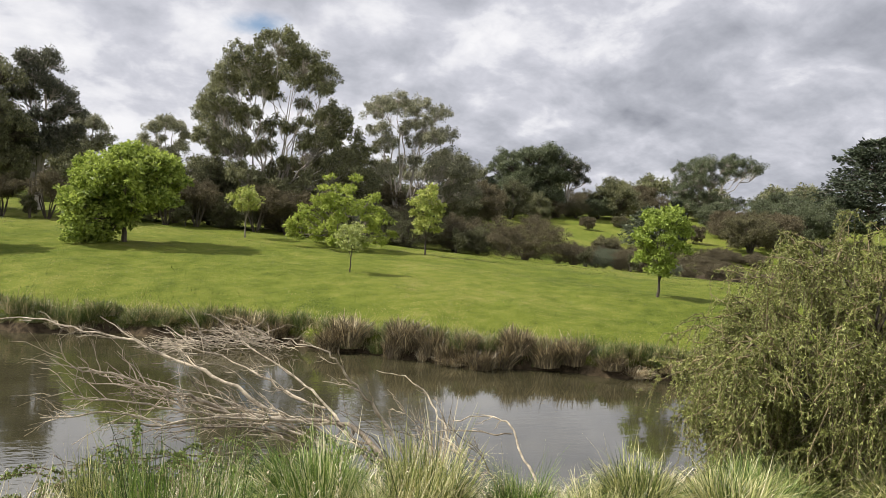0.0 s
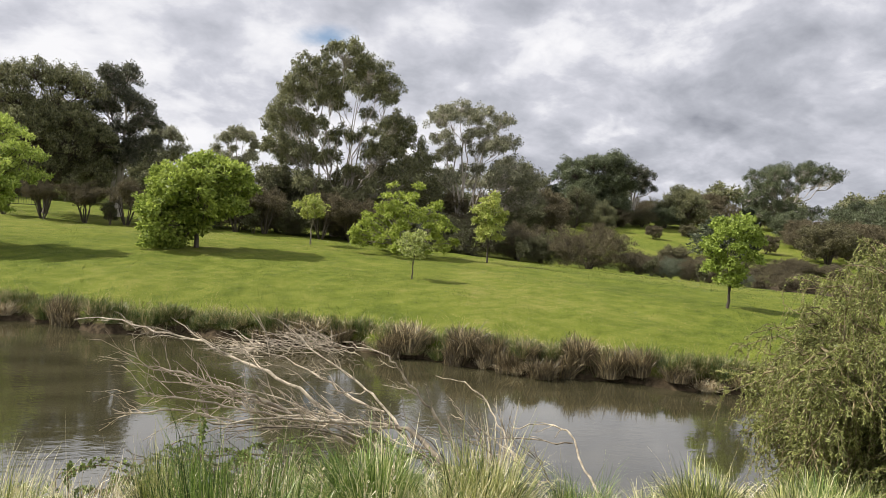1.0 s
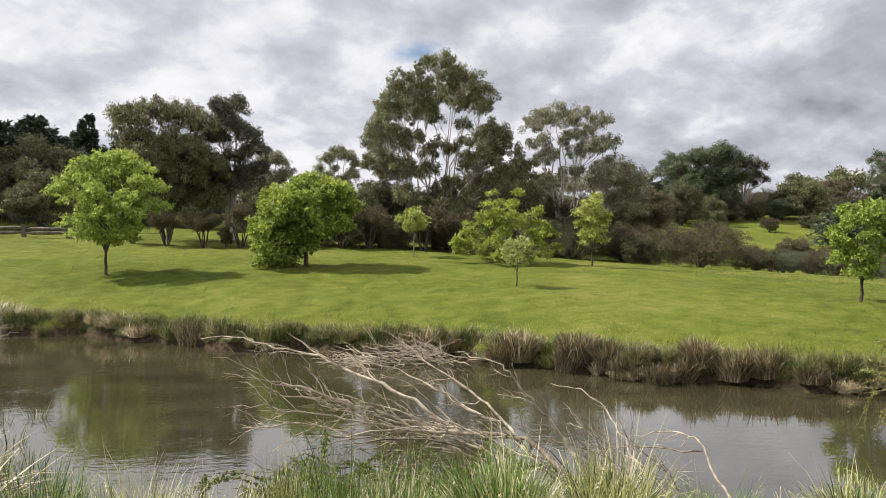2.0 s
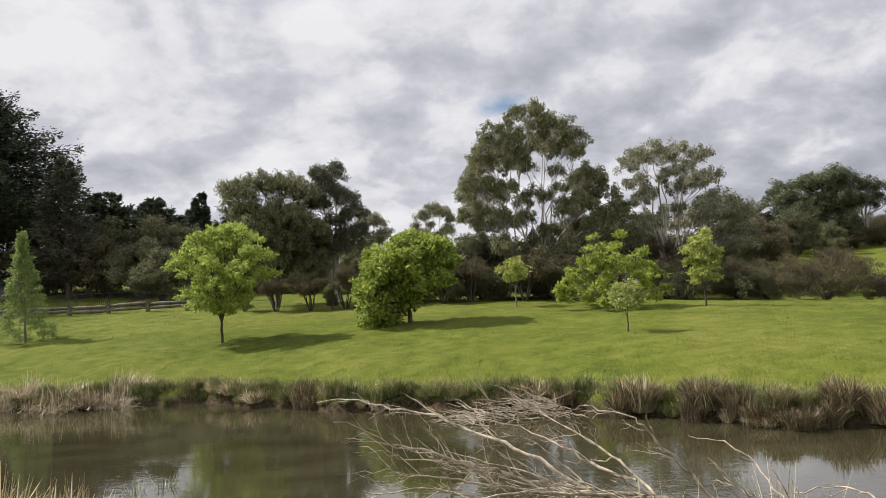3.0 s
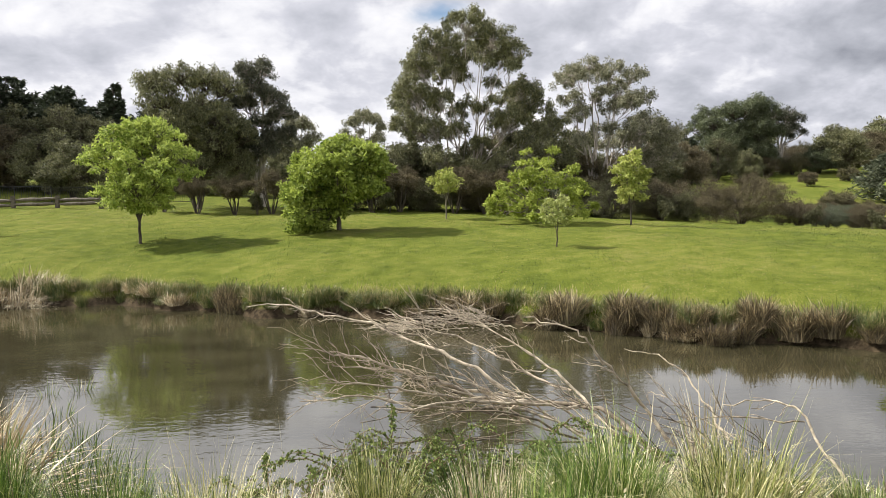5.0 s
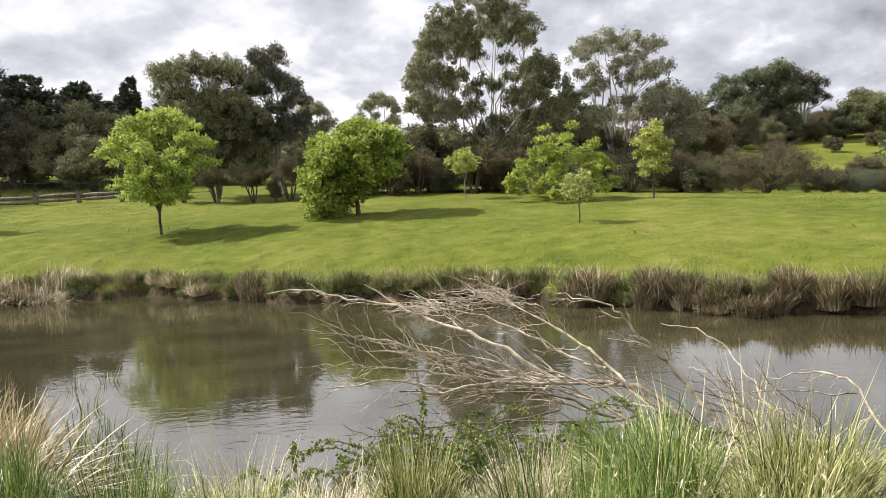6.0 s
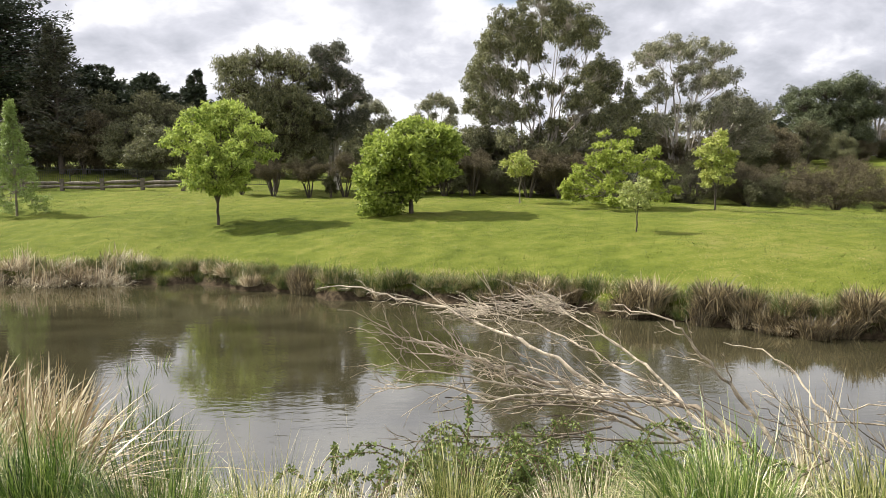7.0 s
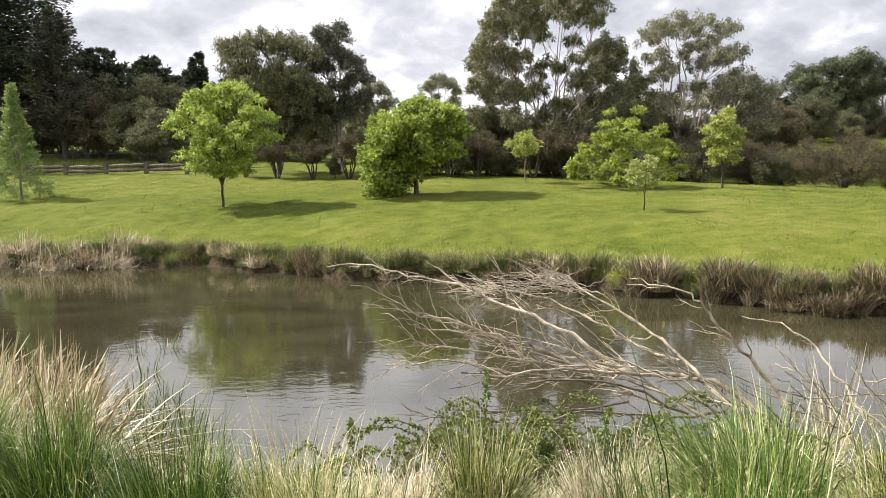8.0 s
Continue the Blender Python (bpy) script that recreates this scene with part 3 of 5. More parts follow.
def tufted_tree(name, label, category, x, y, masses, bark, leaf, trunk_r, fork, stems=1, tuft=0.6, leaves=90, size=0.22, aspect=0.36, droop=0.6, fill=1.0, squash=0.55, seed=1, twig_r=0.02, group="", under=-0.3, bare=0.0, joint=0.0, stray=0.12):
    """Stems that fork to each leaf mass (x, y, z, radius); the leaves hang in dense flat tufts on the outside of the masses, with gaps between."""
    rng = np.random.default_rng(seed)
    root = new(name)
    root.matrix_basis = pose(x, y, ground_z(x, y))
    root.empty_display_size = 0.3
    tagged(root, label, category, group)
    tb = Tubes()
    masses = sorted(masses, key=lambda m: math.atan2(m[2] - fork * 0.5, m[0]))
    cut = [masses[i * len(masses) // stems:(i + 1) * len(masses) // stems] for i in range(stems)]
    bases, ways, sizes = [], [], []
    if joint:
        tb.add(bend((0, 0, -0.15), (0, 0, joint), rng, 6, 0, 0.012), trunk_r * np.array([1.5, 1.1, 1.0, 0.95, 0.9, 0.75]), 8)
    for held in cut:
        mean = np.mean([m[:3] for m in held], axis=0)
        tall = max(held, key=lambda m: m[2])
        apart = stems > 1 and not joint
        foot = np.array([np.sign(mean[0]) * trunk_r * rng.uniform(0.3, 2.0) * apart, rng.normal(0, trunk_r * 0.8) * apart, -0.15])
        if joint:
            foot = np.array([0, 0, joint * rng.uniform(0.8, 1.0)])
        head = np.array([mean[0] * 0.22 * (stems > 1) + rng.normal(0, 0.02) * fork, mean[1] * 0.2 * (stems > 1), fork * rng.uniform(0.95, 1.08)])
        line = np.concatenate([bend(foot, head, rng, 6, 0, 0.006), bend(head, np.array(tall[:3]) * (0.72, 0.72, 0.97), rng, 8, 0.03, 0.018)[1:]])
        rad = trunk_r * np.interp(np.linspace(0, 1, len(line)), [0, 0.06, 0.45, 1], [0.6, 0.55, 0.4, 0.12] if joint else [1.35, 1.0, 0.68, 0.15])
        tb.add(line, rad, 7)
        for mx, my, mz, mr in held:
            c = np.array([mx, my, mz])
            ok = [k for k in range(4, len(line)) if line[k][2] < mz - 0.5 * np.hypot(line[k][0] - mx, line[k][1] - my)] or [5]
            k = ok[-1]
            limb = bend(line[k], c, rng, 6, -0.05, 0.03)
            r0 = min(rad[k] * 0.62, trunk_r * 0.42)
            tb.add(limb, np.linspace(r0, max(r0 * 0.35, twig_r), 6), 5)
            for _ in range(max(3, int(fill * 2.6 * (mr / tuft) ** 2))):
                v = unit(rng.normal(size=3))
                while v[2] < under:
                    v = unit(rng.normal(size=3))
                tr = tuft * rng.uniform(0.6, 1.3)
                end = c + v * max(mr - tr * 0.5, 0.1) * np.array([1, 1, 0.9]) * (rng.uniform(1.05, 1.3) if rng.random() < stray else rng.uniform(0.6, 1.04))
                tw = bend(limb[rng.integers(3, 6)], end, rng, 4, 0.04, 0.05)
                tb.add(tw, np.linspace(twig_r, twig_r * 0.4, 4), 3)
                if rng.random() < bare:
                    continue
                m = max(4, int(leaves * rng.uniform(0.6, 1.4)))
                p = unit(rng.normal(size=(m, 3))) * rng.uniform(0, 1, (m, 1)) ** 0.45 * tr
                p[:, 2] = p[:, 2] * squash + 0.15 * tr
                bases.append(end + p)
                ways.append(rng.normal(size=(m, 3)) * 0.75 + unit(p) * 0.6 + np.array([0, 0, -droop]))
                sizes.append(size * rng.uniform(0.6, 1.35, m))
    part("trunk", tb.mesh(name + "_trunk", bark), root)
    part("crown", leaves_mesh(name + "_crown", np.concatenate(bases), np.concatenate(ways), np.concatenate(sizes), aspect, rng, leaf), root)
    return root


def conifer(name, label, x, y, h, w, bark, leaf, seed=1, branches=150, per=70, size=0.4, low=0.08, power=0.8, group="", rise=0.1, cap=99.0):
    """A straight trunk with tiers of spreading branches that carry flat sprays of needles."""
    rng = np.random.default_rng(seed)
    root = new(name)
    root.matrix_basis = pose(x, y, ground_z(x, y))
    tagged(root, label, "conifer", group)
    tb = Tubes()
    tb.add(bend((0, 0, -0.2), (0, 0, h), rng, 9, 0, 0.004), np.linspace(h * 0.022, 0.02, 9), 7)
    roots, ways, sizes = [], [], []
    for b in range(branches):
        u = (b + rng.uniform(0, 1)) / branches
        zb = h * (low + (0.97 - low) * u**0.9)
        length = max(0.4, w / 2 * (1 - u) ** power * rng.uniform(0.65, 1.12) + 0.03 * w)
        length = min(length, cap * rng.uniform(0.85, 1.05))
        a = rng.uniform(0, 2 * np.pi)
        tip = np.array([np.cos(a) * length, np.sin(a) * length, zb + length * rng.uniform(-0.12, 0.22) + rise * length])
        line = bend((0, 0, zb), tip, rng, 5, 0.05, 0.02)
        tb.add(line, np.linspace(0.012 * h * (1 - u) + 0.02, 0.01, 5), 4)
        m = int(per * (0.35 + length / (w / 2)))
        t = rng.uniform(0.25, 1.02, m)[:, None]
        out = np.array([np.cos(a), np.sin(a), 0.0])
        sidew = np.array([-np.sin(a), np.cos(a), 0.0])
        p = np.array([0, 0, zb]) + (tip - np.array([0, 0, zb])) * t + sidew * rng.normal(0, 0.16, (m, 1)) * length * (1.25 - t) + np.array([0, 0, 1]) * rng.normal(0.0, 0.10 * np.sqrt(length), (m, 1))
        roots.append(p)
        ways.append(out * 0.8 + sidew * rng.normal(0, 0.7, (m, 1)) + np.array([0, 0, 1]) * rng.normal(0.05, 0.45, (m, 1)))
        sizes.append(size * rng.uniform(0.6, 1.4, m))
    part("trunk", tb.mesh(name + "_trunk", bark), root)
    part("crown", leaves_mesh(name + "_crown", np.concatenate(roots), np.concatenate(ways), np.concatenate(sizes), 0.34, rng, leaf), root)
    return root


# ---- ground and water ----
def spaced(near_lo, near_hi, step, far_lo, far_hi):
    mid = np.arange(near_lo, near_hi + step / 2, step)
    out = lambda d: d * np.cumsum(step * 1.16 ** np.arange(1, 60))  # noqa: E731
    lo = near_lo + out(-1)
    hi = near_hi + out(1)
    return np.concatenate([lo[lo > far_lo][::-1], mid, hi[hi < far_hi]])


gx, gy = spaced(-34, 34, 0.3, -1500, 1500), spaced(-4, 31, 0.22, -400, 1700)
gxx, gyy = np.meshgrid(gx, gy)
gv = np.stack([gxx, gyy, land(gxx, gyy)], -1).reshape(-1, 3)
gi, gj = np.meshgrid(np.arange(len(gy) - 1), np.arange(len(gx) - 1), indexing="ij")
gq = np.stack([gi * len(gx) + gj, gi * len(gx) + gj + 1, (gi + 1) * len(gx) + gj + 1, (gi + 1) * len(gx) + gj], -1).reshape(-1, 4)
ground = new("ground", mesh_from("ground", gv, gq, M["ground"], True))
tagged(ground, "green mown park lawn with earth banks round a pond", "ground", kind="structure")

wx, wy = np.linspace(-58, 27, 40), np.linspace(1.0, 30, 20)
wxx, wyy = np.meshgrid(wx, wy)
wi, wj = np.meshgrid(np.arange(19), np.arange(39), indexing="ij")
wq = np.stack([wi * 40 + wj, wi * 40 + wj + 1, (wi + 1) * 40 + wj + 1, (wi + 1) * 40 + wj], -1).reshape(-1, 4)
water = new("water", mesh_from("water", np.stack([wxx, wyy, 0 * wxx], -1).reshape(-1, 3), wq, M["water"], True))
tagged(water, "murky brown pond water with light ripples", "water", kind="structure")

# ---- young trees on the lawn ----
def shell(n, w, z0, z1, seed, r, top=0.0, inner=0.35):
    """Leaf masses evenly round a rounded crown, and a few inside it."""
    rng = np.random.default_rng(seed)
    out = []
    for i in range(n):
        u = 1 - 2 * (i + 0.5) / n
        a = i * 2.39996 + rng.uniform(-0.3, 0.3)
        k = 1.0 if rng.random() > inner else 0.5
        rad = r * rng.uniform(0.8, 1.2)
        s = math.sqrt(1 - u * u) * (1 - top * u)
        out.append((math.cos(a) * s * k * (w / 2 - rad * 0.8), math.sin(a) * s * k * (w / 2 - rad * 0.8), (z0 + z1) / 2 + u * ((z1 - z0) / 2 - rad * 0.7), rad))
    return out


def shifted(masses, dx, dy=0.0, dz=0.0):
    return [(m[0] + dx, m[1] + dy, m[2] + dz, m[3]) for m in masses]


def tiers(r, z0, z1, seed, rows=6):
    """Leaf masses in level tiers that narrow to a point."""
    rng = np.random.default_rng(seed)
    out = []
    for k in range(rows):
        u = k / (rows - 1)
        rr = r * math.cos(u * 1.35) ** 0.75
        for i in range(max(2, int(9 * rr / r))):
            a = i * 6.283 / max(2, int(9 * rr / r)) + rng.uniform(-0.4, 0.4) + k
            s = rr * rng.uniform(0.45, 1.0)
            out.append((s * math.cos(a), s * math.sin(a), z0 + (z1 - z0) * u + rng.uniform(-0.15, 0.15), rng.uniform(0.42, 0.62) * (1 - 0.35 * u)))
    return out


tufted_tree("ash_tree", "young bright yellow-green tree with a round crown on the lawn", "tree", -9.4, 30.0,
            shifted(shell(58, 4.7, 1.05, 5.3, 11, 0.52, 0.10, 0.45), 0.25), M["bark"], M["ash"], 0.06, 1.6, 6, 0.19, 30, 0.15, 0.42, 0.5, 0.75, 0.5, 11, 0.009, under=-0.4, stray=0.2, joint=1.05)
tufted_tree("oak_tree", "low spreading dark green tree with leaves to the ground", "tree", -1.1, 31.0,
            shifted(shell(50, 4.8, 1.05, 4.2, 12, 0.56, 0.05, 0.4), 0.15) + shifted(shell(24, 3.2, -0.45, 2.6, 121, 0.52), -1.15, -0.4), M["bark"], M["oak"], 0.105, 1.1, 5, 0.22, 34, 0.18, 0.5, 0.3, 0.8, 0.6, 12, 0.011, under=-0.75, joint=0.7, stray=0.2)
tufted_tree("lime_tree", "low wide lime-green tree with tiered branches", "tree", 8.65, 33.0,
            tiers(2.55, 0.35, 3.35, 13, 7) + [(2.6, -0.3, 0.75, 0.35), (-2.6, -0.2, 0.8, 0.35)], M["bark_grey"], M["lime"], 0.085, 0.8, 4, 0.22, 34, 0.155, 0.5, 0.2, 0.8, 0.45, 13, 0.009, under=-0.25, joint=0.4)
tufted_tree("young_tree", "small pale green sapling on the open lawn", "tree", 6.73, 23.0,
            shell(9, 1.3, 0.62, 1.8, 15, 0.28, 0.05), M["bark"], M["pale"], 0.026, 0.75, 3, 0.12, 26, 0.085, 0.5, 0.3, 0.8, 0.6, 15, 0.005, joint=0.5)
tufted_tree("young_tree", "slim upright sapling with golden-green leaves", "tree", 12.5, 31.0,
            shell(15, 1.8, 0.8, 3.5, 16, 0.38, 0.2), M["bark"], M["golden"], 0.045, 1.1, 3, 0.17, 26, 0.145, 0.5, 0.4, 0.8, 0.6, 16, 0.007, joint=0.75)
tufted_tree("young_tree", "small spreading sapling with golden leaves before the hedge", "tree", 4.45, 37.0,
            shell(10, 2.0, 1.2, 2.75, 17, 0.36, -0.1), M["bark_grey"], M["golden"], 0.04, 1.35, 3, 0.18, 20, 0.15, 0.5, 0.4, 0.8, 0.5, 17, 0.008, joint=1.0)
tufted_tree("young_tree", "young fresh green tree with a slender trunk beside the pond", "tree", 16.1, 17.75,
            shell(18, 2.05, 0.5, 3.15, 18, 0.38, 0.1), M["bark"], M["fresh"], 0.05, 0.85, 3, 0.15, 44, 0.10, 0.55, 0.3, 0.8, 0.6, 18, 0.006, joint=0.5)
tree("birch_tree", "slender feathery grey-green birch leafy to the ground", "tree", -21.1, 35.0,
     [(1.25 * (1 - i / 38) ** 1.2 * math.cos(i * 2.4), 1.25 * (1 - i / 38) ** 1.2 * math.sin(i * 2.4), 0.25 + i * 0.142, 0.62 - i * 0.013, 0.45) for i in range(38)], 0.06, 1.6, M["bark_grey"], M["birch"], 10, 44, 0.085, 0.13, 19, 0.8, twig_r=0.006)

# ---- tall trees behind ----
def deep(x, y, rows, seed, depth=0.75, layers=2, drop=0.1):
    """Rows of (x, height over the water, radius) across a crown, each set at one or two depths, as full masses."""
    rng = np.random.default_rng(seed)
    lo, hi = min(r[0] - r[2] for r in rows), max(r[0] + r[2] for r in rows)
    mid, half = (lo + hi) / 2, (hi - lo) / 2
    base, out = ground_z(x, y), []
    for dx, top, r in rows:
        span = depth * half * math.sqrt(max(0.05, 1 - ((dx - mid) / half) ** 2))
        for k in range(layers):
            dy = span * (rng.uniform(-0.15, 0.15) if k == 2 else rng.uniform(0.2, 0.8) * (-1) ** k)
            out.append((dx + rng.normal(0, 0.1) * r, dy, top - base - drop - 0.15 * r + rng.normal(0, 0.08) * r, r * rng.uniform(0.88, 1.12)))
    return out


def gum(label, x, y, rows, trunk_r, fork, bark, leaf, stems, tuft, leaves, size, seed, droop=0.8, fill=1.0, layers=2, twig_r=0.03, bare=0.1, drop=0.1):
    return tufted_tree("eucalyptus_tree", label, "tree", x, y, deep(x, y, rows, seed, 0.75, layers, drop), bark, leaf, trunk_r, fork, stems, tuft, leaves, size, 0.34, droop, fill, 1.05, seed, twig_r, bare=bare, stray=0.07)


gum("tall spreading eucalyptus with pale forked stems and gaps in its crown", 7.1, 48.0,
    ((-2.1, 13.8, 1.68), (-0.2, 14.4, 1.61), (1.7, 14.3, 1.61), (3.1, 13.5, 1.24), (-3.2, 12.7, 1.32), (-1.0, 12.4, 1.1), (-3.6, 10.7, 1.46), (-2.0, 10.4, 1.1), (-4.2, 8.9, 1.24), (-2.8, 8.4, 1.39), (3.7, 10.8, 1.1), (4.5, 9.8, 1.39), (2.6, 12.2, 0.66), (0.9, 12.7, 0.66), (2.9, 9.1, 1.32), (5.6, 8.3, 1.39), (4.2, 7.4, 1.46), (6.0, 6.6, 1.32), (-4.0, 6.6, 1.39), (-1.9, 6.3, 1.17), (0.9, 7.5, 0.95), (2.3, 6.0, 1.46), (0.1, 10.0, 0.88), (1.6, 10.1, 0.66), (-0.7, 8.4, 0.8), (-4.8, 5.1, 1.32), (5.0, 5.4, 1.32), (0.1, 5.7, 1.02)),
    0.095, 1.9, M["bark_white"], M["euc"], 13, 0.29, 80, 0.17, 21, 1.2, 0.85, 2, 0.019, drop=0.75)
gum("pale-limbed eucalyptus with an open grey-green crown", 16.8, 49.0,
    ((-2.1, 11.5, 1.04), (-0.7, 12.1, 1.04), (0.7, 12.0, 1.04), (2.2, 11.2, 1.11), (3.2, 9.9, 1.04), (3.5, 8.3, 1.18), (1.7, 9.5, 0.89), (-2.1, 9.9, 0.74), (-1.2, 8.9, 0.89), (0.4, 10.3, 0.67), (2.5, 7.2, 1.33), (0.7, 7.9, 0.81), (4.4, 7.3, 1.26), (5.3, 5.8, 1.26), (-1.6, 6.9, 0.89), (3.9, 5.5, 1.41)),
    0.126, 2.5, M["bark_white"], M["euc_pale"], 8, 0.27, 60, 0.16, 24, 1.1, 0.85, 2, 0.019)
gum("smaller dark eucalyptus in the row behind the hedge", 29.5, 70.0,
    ((-2.0, 8.6, 1.7), (0.2, 9.6, 1.6), (2.2, 8.6, 1.6), (-1.0, 6.6, 1.8), (1.6, 6.4, 1.9), (0.0, 4.8, 1.9)), 0.18, 1.6, M["bark"], M["euc"], 3, 0.5, 90, 0.24, 25)
gum("broad dense eucalyptus with drooping dull green foliage", -10.9, 46.5,
    ((-2.0, 10.8, 1.23), (-0.4, 11.2, 1.15), (1.1, 11.0, 1.23), (2.5, 10.2, 1.23), (-1.6, 9.3, 1.47), (0.4, 9.2, 1.56), (2.1, 8.5, 1.47), (-0.4, 7.5, 1.56), (1.6, 6.7, 1.56), (3.1, 7.3, 1.15), (-1.6, 7.2, 1.15), (0.7, 5.2, 1.56), (2.7, 5.6, 1.31)),
    0.12, 2.1, M["bark"], M["euc"], 4, 0.29, 66, 0.15, 26, 1.4, 0.85)
gum("tall dark eucalyptus with a bare pale trunk", -7.1, 48.0,
    ((-0.5, 11.8, 0.88), (0.7, 11.9, 0.88), (0.0, 10.8, 1.02), (1.1, 10.2, 0.95), (-0.7, 9.8, 0.88), (1.7, 9.0, 0.88), (0.5, 8.6, 0.95), (-0.9, 8.2, 0.8), (1.1, 7.4, 1.02), (2.1, 7.8, 0.66), (0.7, 6.5, 0.95), (-0.5, 6.8, 0.58)),
    0.161, 2.9, M["bark_white"], M["euc_dark"], 3, 0.25, 62, 0.17, 27, 0.8, 0.72)
gum("small airy eucalyptus against the sky", -7.0, 75.0,
    ((-0.4, 11.1, 1.1), (1.0, 10.9, 1.0), (-1.0, 9.7, 1.1), (1.5, 9.4, 1.0), (0.2, 8.8, 1.1), (-1.6, 8.2, 0.9), (-0.7, 7.6, 1.0)), 0.10, 1.4, M["bark_grey"], M["euc_pale"], 5, 0.36, 60, 0.22, 29, 0.8, 0.95)
gum("distant umbrella-shaped eucalyptus with a bare stem", -0.1, 95.0,
    ((-1.6, 13.2, 1.1), (0.0, 13.9, 1.1), (1.5, 13.5, 1.1), (2.5, 12.4, 0.8), (-2.6, 11.6, 0.9), (-0.4, 11.8, 0.7), (1.9, 11.0, 1.1), (-1.2, 10.2, 1.4), (0.8, 10.0, 1.2)), 0.16, 2.4, M["bark_white"], M["euc_pale"], 5, 0.42, 66, 0.25, 30, 0.5, 0.9, 2, 0.035)
gum("dense dark dome-shaped tree on the far slope", 48.9, 90.0,
    ((-3.0, 11.6, 1.8), (-0.9, 13.1, 1.7), (1.2, 13.6, 1.6), (2.7, 14.4, 1.8), (4.4, 13.3, 1.7), (-2.2, 9.5, 2.2), (0.2, 10.8, 2.3), (2.7, 11.2, 2.2), (5.0, 10.5, 1.9), (-0.8, 7.4, 2.3), (2.3, 8.1, 2.6), (4.5, 7.7, 1.9)), 0.28, 2.5, M["bark"], M["slope_gum"], 4, 0.5, 80, 0.26, 31, 0.4, 1.1, 2, 0.04, 0.0)
gum("dark spreading eucalyptus with a pale trunk on the far slope", 57.8, 92.0,
    ((-1.6, 12.8, 1.3), (0.2, 13.2, 1.3), (1.8, 12.7, 1.1), (1.6, 11.0, 1.2), (-0.8, 11.1, 1.1), (2.6, 10.5, 0.8)), 0.22, 3.5, M["bark_white"], M["euc_dark"], 3, 0.42, 70, 0.24, 32, 0.4, 1.1, 2, 0.04)
gum("flat-topped umbrella eucalyptus on the far slope", 89.0, 95.0,
    ((-5.2, 14.8, 1.7), (-2.4, 15.4, 2.0), (0.4, 16.0, 1.9), (2.9, 16.2, 1.8), (5.5, 15.7, 1.9), (8.0, 14.9, 1.4), (-5.8, 12.8, 1.9), (-3.3, 12.4, 2.0), (-0.2, 14.2, 1.2), (-6.6, 10.8, 1.7), (-5.0, 10.0, 2.0), (-1.5, 10.0, 1.6), (-6.6, 8.2, 1.7), (-4.2, 7.8, 1.9), (3.6, 9.0, 1.5)),
    0.24, 4.0, M["bark_white"], M["slope_gum"], 6, 0.48, 70, 0.24, 33, 0.2, 0.9, 2, 0.05)
small = tree("eucalyptus_tree", "small distant eucalyptus on the skyline", "tree", 93.6, 130.0,
             dome(16, 9.0, 1.5, 6.8, 35, 0.17, 0.3), 0.2, 2.0, M["bark_grey"], M["euc"], 9, 26, 0.5, 0.6, 35, 0.3, 2, 0.3, 0.45, 0.05, group="skyline trees")
for sx, sy, sc, turn in ((111.5, 140, 1.05, 40), (124, 132, 0.8, 200), (75, 128, 0.7, 100), (84, 150, 0.95, 300), (137, 126, 0.95, 20), (37, 118, 0.7, 70), (28, 125, 0.6, 150), (152, 130, 1.1, 10)):
    copy_thing(small, pose(sx, sy, ground_z(sx, sy), 0, 0, turn) @ Matrix.Scale(sc * 1.3, 4))

conifer("cypress_tree", "huge dark cypress with layered spreading branches", -42.5, 60.0, 22.3, 27.0, M["bark"], M["pine"], 41, 420, 400, 0.33, 0.15, 0.95, cap=11.5)
conifer("cypress_tree", "dark cypress in the shelter row", -31.5, 66.0, 9.8, 10.0, M["bark"], M["pine"], 42, 150, 150, 0.38, 0.05, 0.6)
conifer("cypress_tree", "dark cypress in the shelter row", -26.5, 65.0, 9.0, 9.0, M["bark"], M["pine"], 43, 140, 150, 0.38, 0.05, 0.6)
conifer("pine_tree", "dark pine with a pointed top in the shelter row", -21.7, 64.0, 9.4, 5.0, M["bark"], M["pine"], 44, 140, 110, 0.34, 0.05, 0.85)
conifer("cypress_tree", "dark cypress in the shelter row", -17.5, 68.0, 7.2, 8.0, M["bark"], M["pine"], 45, 130, 130, 0.38, 0.05, 0.6)
conifer("cypress_tree", "dark cypress in the shelter row", -23.8, 67.0, 7.8, 8.0, M["bark"], M["pine"], 141, 130, 130, 0.38, 0.05, 0.5)
conifer("cypress_tree", "dark cypress in the shelter row", -19.2, 66.5, 7.4, 7.5, M["bark"], M["pine"], 142, 120, 130, 0.38, 0.05, 0.5)
conifer("pine_tree", "tall feathery grey-green pine beside the huge cypress", -31.0, 58.0, 12.2, 7.0, M["bark"], M["euc_dark"], 143, 170, 90, 0.30, 0.1, 0.7, rise=0.25)
conifer("pine_tree", "small dark pine on the far slope", 41.7, 86.0, 5.0, 3.6, M["bark"], M["pine"], 46, 90, 50, 0.42, 0.05, 0.8)
conifer("pine_tree", "small dark pine on the far slope", 37.5, 88.0, 4.6, 5.0, M["bark"], M["pine"], 47, 80, 50, 0.42, 0.05, 0.7)
conifer("fir_tree", "grey-green layered fir in the valley", 48.6, 60.0, 4.6, 6.4, M["bark"], M["grey"], 48, 110, 60, 0.34, 0.03, 0.75)
conifer("pine_tree", "dark pine beside the fir in the valley", 53.8, 62.0, 5.4, 3.6, M["bark"], M["pine"], 49, 80, 50, 0.34, 0.03, 0.8)
